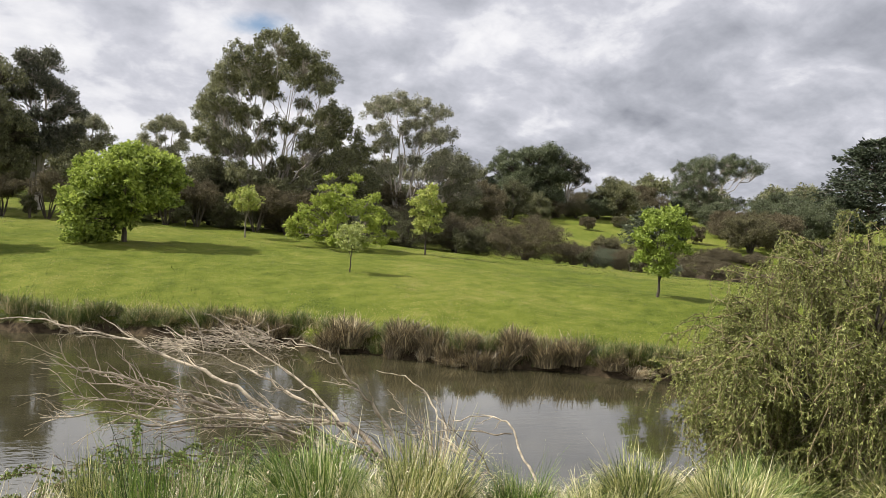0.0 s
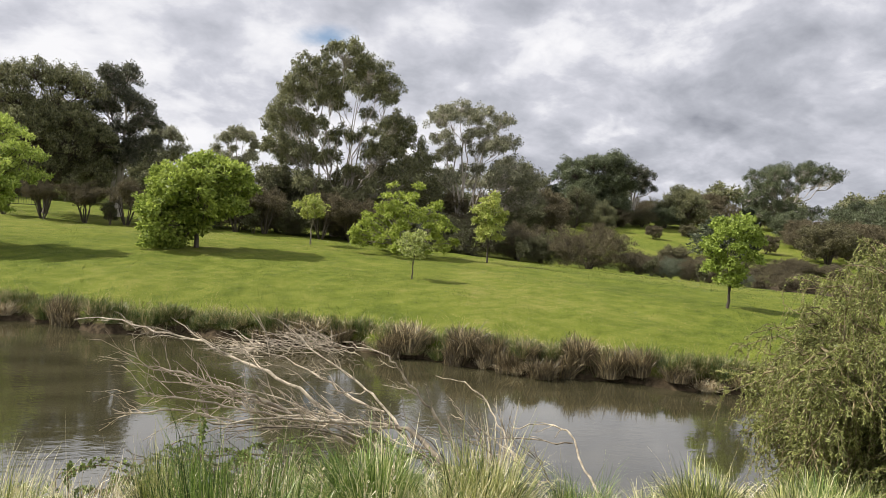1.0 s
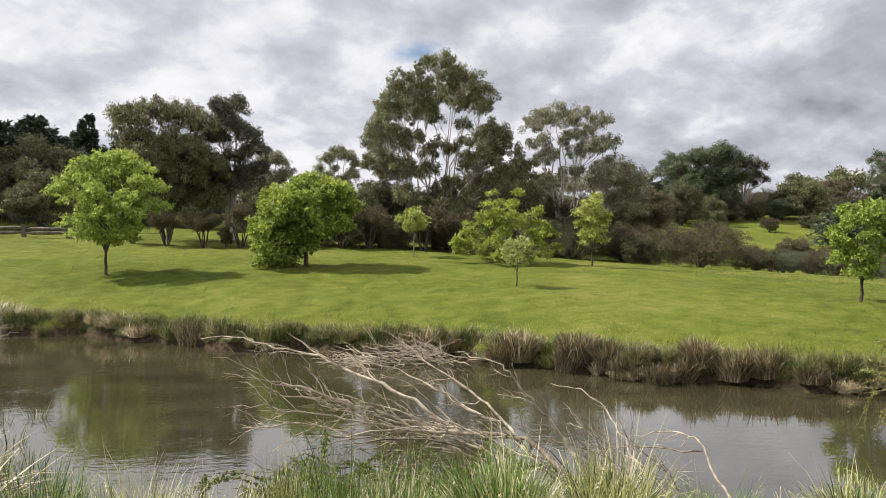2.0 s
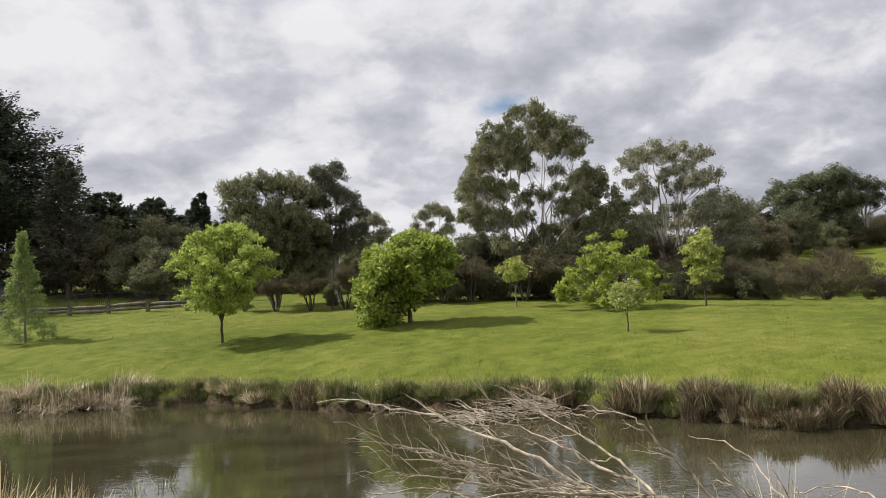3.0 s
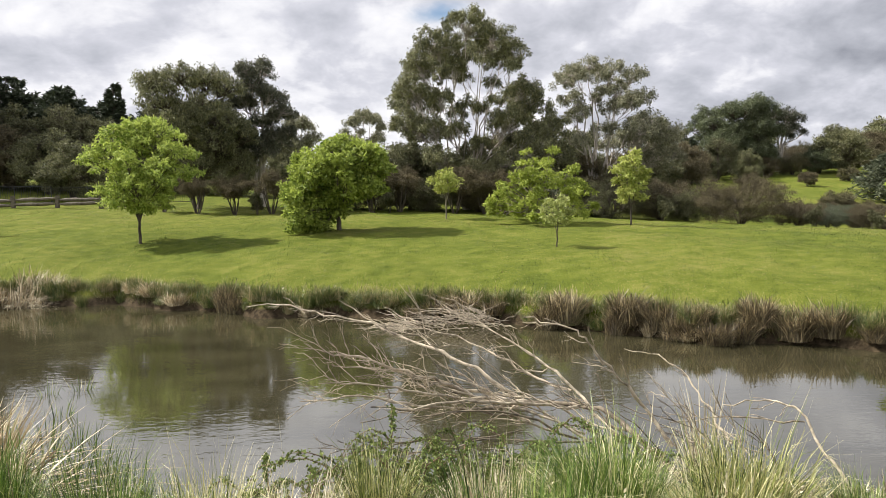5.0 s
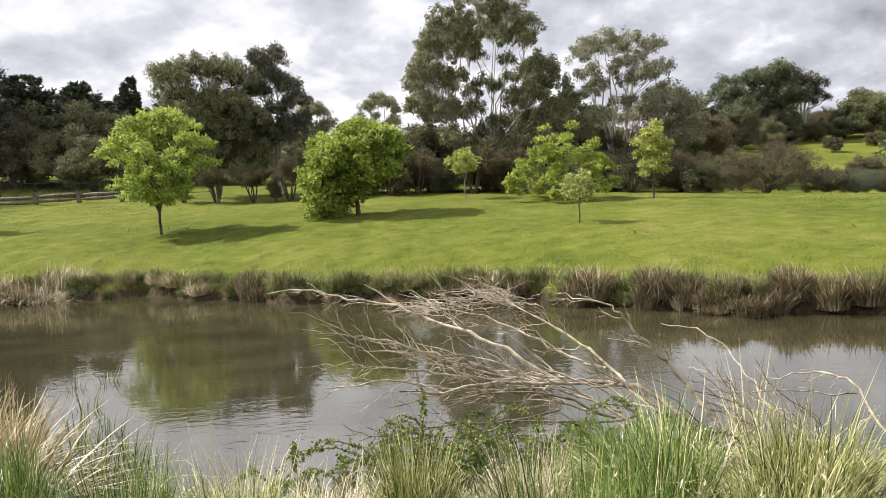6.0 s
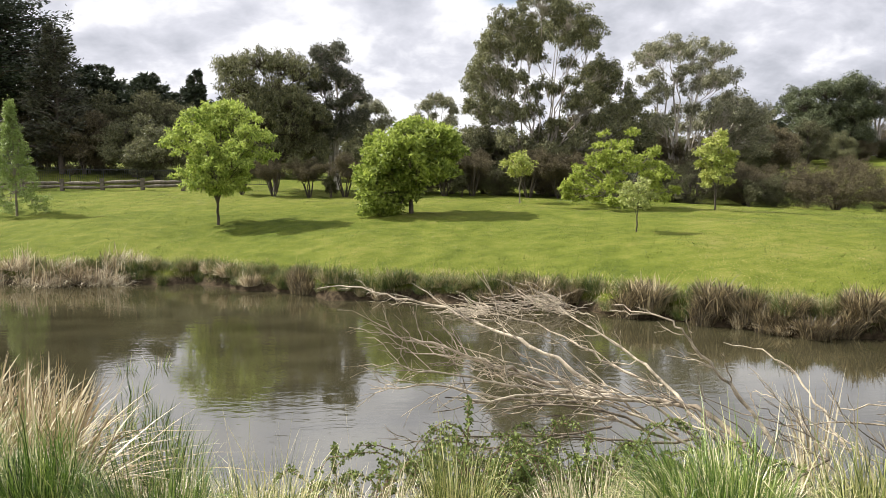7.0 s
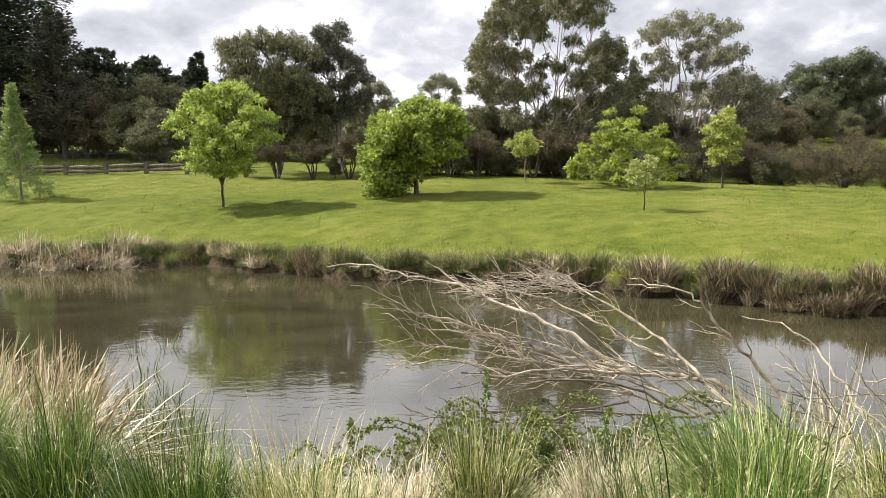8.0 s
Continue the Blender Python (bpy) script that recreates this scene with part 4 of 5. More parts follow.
conifer("cypress_tree", "dark flat-tiered cypress on the slope", 96.0, 70.0, 16.2, 20.0, M["bark"], M["pine"], 50, 150, 130, 0.6, 0.1, 0.55)

# ---- shrubs of the hedge and the slopes ----
vase = tree("shrub", "dull multi-stemmed shrub in the hedge line", "shrub", -9.8, 42.0,
            dome(22, 2.3, 0.9, 2.5, 51, 0.17, 0.2, -0.2), 0.035, 0.8, M["bark"], M["brown"], 14, 40, 0.075, 0.14, 51, 0.0, 9, 0.45, 0.4, 0.008, group="hedge shrubs")
for k, (sx, sy, sc, turn) in enumerate(((-7.7, 42.2, 0.98, 80), (-5.5, 41.8, 1.1, 160), (-3.3, 42.5, 1.15, 30), (-12.0, 43, 0.9, 250), (0.5, 43, 1.25, 120), (2.2, 43, 1.2, 300), (5.6, 42.5, 1.25, 210), (7.4, 42, 1.1, 10), (9.2, 41.5, 1.2, 75))):
    copy_thing(vase, pose(sx, sy, ground_z(sx, sy), 0, 0, turn) @ Matrix.Scale(sc, 4))
low = tree("shrub", "low evergreen shrub in the hedge line", "shrub", -6.3, 41.6,
           dome(14, 1.0, 0.1, 1.5, 52, 0.2, 0.2, 0.3), 0.02, 0.3, M["bark"], M["shrub"], 10, 20, 0.1, 0.1, 52, 0.0, 5, 0.3, 0.4, 0.006, group="hedge shrubs")
for sx, sy, sc, turn in ((1.5, 42.3, 1.1, 90), (11.0, 41.0, 1.3, 10), (17.4, 38.6, 1.2, 200), (-2.0, 43.5, 1.2, 140), (25.5, 36.5, 1.0, 60), (27.5, 34.5, 0.9, 200)):
    copy_thing(low, pose(sx, sy, ground_z(sx, sy), 0, 0, turn) @ Matrix.Scale(sc, 4))
EDGE_LOOKS = (("brown", "big dense brown shrub at the lawn's edge"), ("shrub", "big dense dull green shrub at the lawn's edge"), ("grey", "big grey-green shrub at the lawn's edge"))
edge = [tree("shrub", text, "shrub", x, y, dome(50, 5.8, -0.3, 2.95, 53 + k, 0.14, 0.2), 0.06, 0.6, M["bark"], M[look_name], 13, 50, 0.085, 0.17, 53 + k, 0.0, 9, 0.7, 0.4, 0.01, group="edge shrubs")
        for k, ((look_name, text), (x, y)) in enumerate(zip(EDGE_LOOKS, ((21.9, 38.0), (15.0, 41.0), (11.5, 43.5))))]
for k, (sx, sy, sc, turn) in enumerate(((18.3, 41.2, 0.85, 220), (1.0, 45, 0.85, 20), (4.0, 45, 0.95, 140), (7.5, 45, 0.9, 260), (-1.8, 45.5, 0.8, 80), (9.8, 44, 0.75, 330), (19.5, 40, 0.7, 60), (25.4, 38.0, 0.52, 40), (27.6, 38.4, 0.46, 170), (30.0, 38.8, 0.52, 90), (13.0, 41.5, 0.55, 10), (32.2, 39.6, 0.42, 200), (34.4, 39.2, 0.36, 20), (36.8, 40.0, 0.42, 310), (39.4, 40.4, 0.4, 100), (31.0, 42.5, 0.45, 260), (42.0, 41.5, 0.5, 150))):
    copy_thing(edge[(0, 0, 1, 0, 2, 0, 1, 0, 2, 0, 1, 0, 2, 0, 0, 2, 0)[k]], pose(sx, sy, ground_z(sx, sy), 0, 0, turn) @ Matrix.Scale(sc, 4))
BACK_LOOKS = (("shrub", "tall dull green shrub behind the hedge"), ("euc", "tall olive-green shrub behind the hedge"), ("brown", "tall brown-leaved shrub behind the hedge"))
backing = [tree("shrub", text, "shrub", x, y, dome(42, 4.8, -0.2, 4.6, 154 + k, 0.15, 0.2), 0.08, 1.0, M["bark"], M[look_name], 13, 46, 0.13, 0.22, 154 + k, 0.3, 6, 0.4, 0.45, 0.015, group="backing shrubs")
           for k, ((look_name, text), (x, y)) in enumerate(zip(BACK_LOOKS, ((3.2, 47.0), (7.5, 49.0), (16.5, 49.0))))]
def back_row(rows, start):
    for k, (sx, sy, sc, turn) in enumerate(rows):
        copy_thing(backing[(0, 1, 1, 2, 0, 1, 2)[(k + start) % 7]], pose(sx, sy, ground_z(sx, sy), 0, 0, turn) @ Matrix.Scale(sc, 4))


back_row(((-11, 62, 1.2, 5), (-15, 62, 1.2, 65), (-18, 64, 1.3, 200), (-7, 67, 1, 300), (0.5, 57, 0.95, 15), (5, 59, 1.1, 95), (11, 60, 1.4, 185), (15.5, 60, 1.55, 265), (20, 61, 1.15, 335), (26, 61, 1.1, 45), (31, 66, 1.15, 125), (-3, 60, 0.9, 215), (-7, 60, 1.1, 75), (36, 74, 1.1, 5), (41, 78, 1.1, 85), (46, 80, 0.9, 165), (64, 88, 1.5, 255)), 0)
back_row(((-36, 62, 1.6, 35), (-25, 61, 1.5, 115), (-21, 61, 1.4, 275), (-30, 62, 1.6, 195), (-45, 64, 1.7, 55), (12.5, 50, 0.8, 210), (20.5, 51, 0.9, 20), (22.5, 58, 1.1, 100), (25.8, 60, 1.05, 190), (-20.7, 52, 0.95, 30), (-24.5, 57, 1.15, 160), (-29, 58, 1.2, 220), (-18.5, 58, 0.9, 280), (-33.5, 62, 1, 10), (-50, 60, 1, 310)), 20)
valley = tree("shrub", "rounded olive-brown shrub on the valley slope", "shrub", 33.3, 45.0,
              dome(26, 3.1, 0.1, 2.3, 55, 0.15, 0.2), 0.06, 0.6, M["bark"], M["olive"], 12, 46, 0.1, 0.18, 55, 0.0, 6, 0.5, 0.45, 0.012, group="valley shrubs")
SLOPE_LOOKS = (("olive", "big rounded olive-brown shrub on the valley slope"), ("brown", "big brown twiggy shrub on the valley slope"), ("slope_gum", "big dull green bushy tree on the valley slope"))
slope = [tree("shrub", text, "shrub", x, y, dome(80, 7.0, 0.0, 5.0, 251 + k, 0.11, 0.25), 0.1, 1.2, M["bark"], M[look_name], 10, 44, 0.15, 0.24, 251 + k, 0.2, 7, 0.45, 0.42, 0.015, group="valley shrubs")
         for k, ((look_name, text), (x, y)) in enumerate(zip(SLOPE_LOOKS, ((63, 60), (69, 62), (77, 80))))]
for k, (sx, sy, sc, turn) in enumerate(((83, 76, 1.25, 80), (67, 100, 0.8, 110), (77, 101, 0.9, 210), (88, 100, 0.95, 70), (79, 66, 1.4, 50), (60, 66, 0.45, 190), (62, 48, 0.6, 290), (104, 92, 1.4, 100), (115, 100, 1.4, 30), (85, 110, 1.15, 170), (57, 97, 0.7, 20), (71, 68, 0.9, 140), (73, 74, 0.8, 20))):
    copy_thing(slope[(2, 0, 1, 0, 2, 1, 0, 2, 0, 1, 1, 0, 1)[k]], pose(sx, sy, ground_z(sx, sy), 0, 0, turn) @ Matrix.Scale(sc, 4))

for sx, sy, sc, turn in ((62, 98, 1.2, 30), (72, 99, 1.15, 130), (82, 100, 1.3, 230), (92, 100, 1.3, 330), (53, 95, 1.0, 80), (71, 72, 1.0, 200)):
    copy_thing(edge[0], pose(sx, sy, ground_z(sx, sy), 0, 0, turn) @ Matrix.Scale(sc, 4))

# scrub along the valley floor below the lawn
rng = np.random.default_rng(57)
for k in range(30):
    sx = rng.uniform(29, 56)
    sy = 41.5 + 0.25 * (sx - 29) + rng.uniform(0, 7.0)
    copy_thing(edge[0] if k % 3 else valley, pose(sx, sy, ground_z(sx, sy) - 0.1, 0, 0, rng.uniform(0, 360)) @ Matrix.Scale(rng.uniform(0.3, 0.6), 4))

# bushes under the trees of the far slope
for k, (sx, sy, sc, turn) in enumerate(((43.5, 82, 0.62, 20), (47.5, 84, 0.7, 130), (52, 86, 0.55, 240), (56.5, 87, 0.6, 330), (61, 88, 0.75, 60), (65.5, 90, 0.6, 170), (71, 92, 0.7, 280), (39.5, 79, 0.5, 95), (50, 74, 0.35, 200), (58, 78, 0.4, 10))):
    copy_thing(slope[(2, 0, 1, 0, 2, 1, 0, 2, 1, 0)[k]], pose(sx, sy, ground_z(sx, sy) - 0.1, 0, 0, turn) @ Matrix.Scale(sc, 4))

# ---- far bank: sedge tussocks, reeds, uncut grass ----
sedges = [arched_tussock("sedge_tussock", 60 + i, 1000, 0.44, 0.85, 0.013, M["sedge"], 0.24, 0.45, 0.03) for i in range(3)]
tan_clump = arched_tussock("straw_tussock", 64, 700, 0.46, 0.55, 0.013, M["reed"], 0.2, 0.1, 0.03)
green_clump = arched_tussock("green_bank_tussock", 65, 520, 0.45, 0.5, 0.012, M["bank"], 0.25, 0.15, 0.05)
reed_mesh = [tangle_mesh("reed_clump", 66 + 100 * i, 180, 1.1, 0.45, 0.028, M["reed_pale"], 0.4, 0.6, 0.45) for i in range(2)]


def plant(name, me, x, y, sx, sz, turn, label, category, group, z=None, tilt=0.0):
    ob = new(name, me)
    ob.matrix_basis = pose(x, y, (ground_z(x, y) if z is None else z), tilt, 0, turn) @ Matrix.Diagonal((sx, sx, sz, 1))
    return tagged(ob, label, category, group)


rng = np.random.default_rng(70)
# x, distance up the bank from the water's edge, width, height
for x, d, w, h in ((4.95, 0.3, 1.15, 0.95), (4.5, 0.2, 0.8, 0.8), (6.15, 0.35, 1.1, 0.95), (5.9, 0.1, 0.8, 0.75), (6.7, 0.3, 0.95, 0.8), (7.4, 0.5, 0.7, 0.55), (8.6, 0.4, 1.0, 0.85), (9.2, 0.25, 1.1, 0.9), (9.8, 0.3, 1.0, 0.85),
                   (2.1, 0.2, 1.2, 0.75), (2.7, 0.3, 1.1, 0.7), (1.5, 0.1, 0.9, 0.55), (-4.0, 0.2, 0.75, 1.0), (-3.7, 0.1, 0.7, 0.6), (10.4, 0.3, 0.8, 0.5), (3.4, 0.3, 0.7, 0.55), (6.95, 0.12, 0.9, 0.7), (7.55, 0.1, 0.85, 0.6), (8.15, 0.15, 0.95, 0.75)):
    w, h = w * 1.4, h * 0.94
    y = bank_y(x) + d - 0.2
    plant("sedge_tussock", sedges[rng.integers(3)], x, y, w, h, rng.uniform(0, 360), "dense reddish-brown sedge tussock at the water's edge", "grass tussock", "far bank tussocks", max(0.02, ground_z(x, y) - 0.1))
for x, d, w, h in ((-6.6, 0.2, 1.3, 0.9), (-5.6, 0.1, 1.2, 0.8), (-7.4, 0.3, 1.0, 0.8), (7.8, 0.0, 1.1, 0.7), (7.1, -0.05, 1.2, 0.6), (11.0, 0.0, 1.3, 0.55), (11.8, 0.1, 1.3, 0.6), (-1.5, 0.0, 0.9, 0.5), (6.5, -0.1, 0.7, 0.8), (12.8, 0.2, 1.2, 0.6)):
    y = bank_y(x) + d
    plant("straw_tussock", tan_clump, x, y, w, h, rng.uniform(0, 360), "dry straw-coloured grass clump hanging over the bank", "grass tussock", "far bank tussocks", max(0.02, ground_z(x, y) - 0.12))
for i in range(110):
    x = -14 + 27 * (i + rng.uniform(0, 1)) / 110
    y = bank_y(x) + rng.uniform(-0.02, 0.5)
    plant("grass_tussock", green_clump, x, y, rng.uniform(0.6, 1.1), rng.uniform(0.5, 1.0), rng.uniform(0, 360), "uncut green grass tuft on the earth bank", "grass tussock", "bank grass tufts", max(0.02, ground_z(x, y) - 0.05))
for i in range(24):
    u = (i + rng.uniform(0, 1)) / 24
    x = -16.8 + 2.9 * u / 0.45 if u < 0.45 else -13.0 + 2.9 * (u - 0.45) / 0.55
    y = bank_y(x) + rng.uniform(-0.6, 0.5)
    plant("reed_clump", reed_mesh[i % 2], x, y, rng.uniform(0.7, 1.0), rng.uniform(0.4, 1.0), rng.uniform(-60, 60), "dry pale reed clump standing in the shallows", "reeds", "far reed bed", max(-0.05, ground_z(x, y) - 0.05), rng.uniform(-12, 12))


for x, y in ((-16.7, 24.4), (-16.2, 24.5), (-15.7, 24.4)):
    plant("reed_clump", reed_mesh[0], x, y, 0.9, 0.6, rng.uniform(-60, 60), "dry pale reed clump standing in the shallows", "reeds", "far reed bed", -0.05, 8)


def scatter_blades(name, label, count, where, height, width, mat, seed, levels=3, lean=0.5):
    """Loose grass: many blades over a stretch of ground, as one mesh."""
    rng = np.random.default_rng(seed)
    x, y = where(rng, count)
    z = land(x, y)
    ok = z > 0.03
    x, y, z = x[ok], y[ok], z[ok]
    n = len(x)
    me = blades_mesh(name, np.stack([x, y, z - 0.01], -1), rng.uniform(0, 6.28, n), np.abs(rng.normal(0, lean, n)), height * rng.uniform(0.4, 1.3, n), width * rng.uniform(0.6, 1.4, n), rng.uniform(0, 0.6, n), rng, mat, levels)
    return tagged(new(name, me), label, "grass", kind="stuff")


def lawn_place(rng, n):
    x = rng.uniform(-30, 30, n)
    return x, np.interp(x, FAR_X, FAR_Y) + 0.35 + 26 * rng.uniform(0, 1, n) ** 1.5


def verge_place(rng, n):
    x = rng.uniform(-24, 22, n)
    return x, np.interp(x, FAR_X, FAR_Y) - 0.1 + np.abs(rng.normal(0, 0.55, n))


def near_place(rng, n):
    x = rng.uniform(-9, 11, n)
    return x, np.interp(x, NEAR_X, NEAR_Y) - 4.6 * rng.uniform(0, 1, n) + 0.1


scatter_blades("lawn_grass", "short green mown lawn grass", 230000, lawn_place, 0.042, 0.024, M["lawn"], 81, 2, 0.5)
scatter_blades("verge_grass", "uncut mixed grass along the far bank", 46000, verge_place, 0.19, 0.013, M["bank"], 82, 3, 0.5)
scatter_blades("bank_grass", "loose straw and green grass on the near bank", 16000, near_place, 0.22, 0.007, M["tussock"], 83, 4, 0.6)
scatter_blades("dry_litter", "dead straw lying on the near bank", 22000, near_place, 0.28, 0.008, M["straw"], 84, 4, 1.3)

def weed_place(rng, n):
    x0, y0 = lawn_place(rng, 700)
    k = rng.integers(0, 700, n)
    r = rng.uniform(0.08, 0.35, 700)[k]
    return x0[k] + rng.normal(0, 1.6, n) * r, y0[k] + rng.normal(0, 0.7, n) * r


scatter_blades("lawn_weed", "darker broad-leaved tufts in the lawn", 5000, weed_place, 0.07, 0.03, M["lawn_dark"], 85, 3, 0.7)

def path_place(rng, n):
    return rng.uniform(-9, 10, n), rng.uniform(-6, 2.0, n)


scatter_blades("path_grass", "short trodden grass on the near bank", 60000, path_place, 0.06, 0.012, M["bank"], 86, 2, 0.6)

# ---- near bank tussocks ----
rush_mesh = [arched_tussock("rush_tussock", 90 + i, 7600, 0.52, 1.0, 0.0048, M["rush"], 0.12, 0.10, 0.0, 0.68) for i in range(2)]
poa_mesh = [arched_tussock("tussock_grass", 94 + i, 4800, 0.52, 1.0, 0.006, M["tussock"], 0.12, 0.08, 0.02, 0.72) for i in range(2)]
pale_mesh = [arched_tussock("pale_tussock", 97 + i, 3400, 0.50, 1.0, 0.006, M["straw"], 0.12, 0.04, 0.03, 0.75) for i in range(2)]
dead_skirt = [arched_tussock("dead_blades", 197 + i, 150, 0.66, 0.92, 0.006, M["straw"], 0.14, 0.0, 0.12, 0.8) for i in range(2)]
KINDS = {"g": (rush_mesh, "rush_tussock", "dense green rush tussock on the near bank"), "y": (poa_mesh, "tussock_grass", "yellow-green tussock grass on the near bank"), "p": (pale_mesh, "pale_tussock", "dry pale straw tussock on the near bank")}
rng = np.random.default_rng(99)
def near_tufts(rows):
    """Tussocks by kind, place, width and the height of the top over the water."""
    for kind, x, y, w, top in rows:
        mesh_list, nm, lab = KINDS[kind]
        me = mesh_list[rng.integers(2)]
        z = ground_z(x, y) - 0.03
        tuft = plant(nm, None, x, y, w, (top - z) * 1.05, rng.uniform(0, 360), lab, "grass tussock", "near bank tussocks", z)
        part("foliage", me, tuft)
        part("dead_foliage", dead_skirt[rng.integers(2)], tuft, "pale dead leaves lying through the tussock")


# beside the reeds, before the brambles, towards the willow, along the path
near_tufts((("p", -0.2, 3.25, 0.9, 1.72), ("p", -0.3, 3.55, 0.95, 1.45), ("p", -0.05, 3.8, 0.8, 1.35), ("g", -1.08, 2.78, 0.88, 2.06), ("g", -1.74, 3.05, 1, 2.14), ("g", -2.36, 3.1, 1.05, 2.22), ("g", -2.95, 3.1, 1.1, 2.25), ("y", -0.66, 2.92, 0.85, 1.95), ("y", -0.42, 2.62, 0.75, 1.95), ("p", -1.3, 3.6, 0.9, 1.6), ("y", -1, 3.7, 0.8, 1.5), ("g", -3.3, 3.6, 1.1, 2), ("p", -2.6, 4.2, 1, 1.6), ("y", -3, 2.6, 1, 2)))
near_tufts((("g", 1.6, 3.2, 1.2, 1.94), ("y", 1.95, 2.72, 0.9, 1.86), ("p", 0.87, 3.3, 0.8, 1.78), ("y", 0.23, 3.3, 0.72, 1.88), ("p", 0.55, 3.6, 0.7, 1.4), ("y", 0.35, 4.2, 0.6, 1.2), ("g", 0.9, 4.1, 0.6, 1.25), ("y", 1.5, 4, 0.7, 1.3), ("p", 1.2, 3, 0.8, 1.55)))
near_tufts((("y", 2.26, 3, 1, 2.0), ("g", 2.9, 2.8, 0.72, 1.78), ("y", 4.15, 3.1, 1.1, 1.68), ("y", 4.5, 2.5, 1.1, 1.76), ("y", 3.65, 2.9, 0.95, 1.52), ("p", 3.3, 3.2, 0.85, 1.38), ("p", 2.65, 3.3, 0.8, 1.5), ("p", 2.1, 3.8, 0.8, 1.4), ("g", 5.1, 2.9, 1, 1.62), ("y", 5.7, 3.1, 0.95, 1.5), ("p", 4.75, 3.5, 0.85, 1.3), ("y", 6.4, 2.5, 1, 1.6)))
near_tufts((("g", 0.6, 1.3, 0.75, 2.54), ("g", 0.78, 1.45, 0.7, 2.42), ("y", 0.5, 2.2, 0.9, 1.75), ("y", 1.3, 1.95, 1.1, 1.86), ("p", -0.2, 1.7, 0.9, 1.85), ("y", 2.3, 1.8, 0.9, 1.85), ("y", 3.3, 1.9, 0.9, 1.8), ("g", -1.2, 1.6, 0.9, 2)))


def stalk_place(rng, n):
    x = rng.uniform(-1.6, 0.6, n)
    return x, rng.uniform(2.5, 3.6, n)


scatter_blades("grass_stalk", "thin pale seed stalks rising over the tussocks", 50, stalk_place, 1.1, 0.005, M["straw"], 88, 4, 0.2)


def cross_place(rng, n):
    return rng.uniform(-3.4, 5.0, n), rng.uniform(2.5, 3.9, n)


scatter_blades("fallen_blade", "pale dead blades lying crosswise over the tussocks", 220, cross_place, 0.7, 0.006, M["straw"], 188, 6, 0.75)

# tall grass in seed close to the path
rng_seed = np.random.default_rng(89)
seed_b, seed_w, seed_s, seed_t = [], [], [], Tubes()
for _ in range(9):
    sx, sy = rng_seed.uniform(0.7, 1.35), rng_seed.uniform(0.95, 1.6)
    foot = np.array([sx, sy, ground_z(sx, sy)])
    head = foot + np.array([rng_seed.normal(0, 0.10), rng_seed.normal(0, 0.10), rng_seed.uniform(0.85, 1.25)])
    line = bend(foot, head, rng_seed, 6, 0.0, 0.008)
    seed_t.add(line, np.linspace(0.0018, 0.0008, 6), 4)
    u = rng_seed.uniform(0.0, 0.2, 26)[:, None]
    seed_b.append(head - (head - foot) * u + rng_seed.normal(0, 0.004, (26, 3)))
    seed_w.append(np.array([0, 0, 0.9]) + rng_seed.normal(0, 0.4, (26, 3)))
    seed_s.append(rng_seed.uniform(0.012, 0.024, 26))
seed_grass = new("seed_grass")
seed_grass.matrix_basis = pose(0, 0, 0)
tagged(seed_grass, "pale flowering grass stalks with loose seed heads", "grass", kind="stuff")
part("stalk", seed_t.mesh("seed_stalk", M["tussock"]), seed_grass)
part("seed_head", leaves_mesh("seed_head", np.concatenate(seed_b), np.concatenate(seed_w), np.concatenate(seed_s), 0.4, rng_seed, M["straw"]), seed_grass)

# reeds in the near shallows
near_reed = tangle_mesh("reed_clump", 101, 280, 1.35, 0.40, 0.026, M["reed"], 0.0, 0.20, 0.30)
green_reed = tussock_mesh("green_reed_clump", 102, 60, 1.3, 0.3, 0.25, 0.012, M["rush"], 0.3)
for x, y, w, h in ((-3.3, 5.7, 1.1, 1.05), (-3.8, 6.1, 1.1, 1.05), (-4.4, 6.2, 1.2, 1.1), (-3.0, 5.2, 1.0, 1.0), (-4.0, 5.4, 1.1, 1.05), (-4.9, 6.6, 1.1, 1.05), (-2.9, 4.7, 0.9, 0.95), (-5.6, 6.8, 1.2, 1.1), (-5.2, 5.8, 1.2, 1.05), (-3.5, 4.8, 1.0, 1.0)):
    plant("reed_clump", near_reed, x - 0.25, y + 0.1, w, h * 0.98, rng.uniform(-60, 60), "dry tan reeds with bent blades at the near water's edge", "reeds", "near reed bed", max(ground_z(x, y), -0.1) - 0.03)
for x, y, w, h in ((-2.6, 6.6, 0.8, 0.8), (-3.0, 7.0, 1.0, 0.9), (-2.2, 5.9, 0.6, 0.75), (-3.4, 7.3, 1.0, 0.95), (-4.6, 7.2, 1.2, 1.1), (-1.9, 5.2, 0.5, 0.7)):
    plant("reed_clump", green_reed, x, y, w, h, rng.uniform(0, 360), "thin green reeds standing in the shallow water", "reeds", "near reed bed", max(ground_z(x, y), -0.2) - 0.03)
sparse_reed = tussock_mesh("sparse_reed_clump", 104, 26, 1.0, 0.22, 0.35, 0.024, M["rush"], 0.3)
for x, y, w, h in ((-4.15, 8.9, 0.7, 0.65), (-3.35, 8.5, 0.75, 0.5), (-3.85, 9.3, 0.6, 0.5), (-4.9, 12.1, 0.6, 0.45), (-5.35, 11.8, 0.5, 0.45), (-4.6, 10.5, 0.6, 0.55), (-3.0, 8.1, 0.5, 0.45), (-4.4, 9.6, 0.5, 0.6)):
    plant("reed_clump", sparse_reed, x, y, w, h + 0.2, rng.uniform(0, 360), "sparse dark green reeds standing in the open water", "reeds", "near reed bed", -0.22)
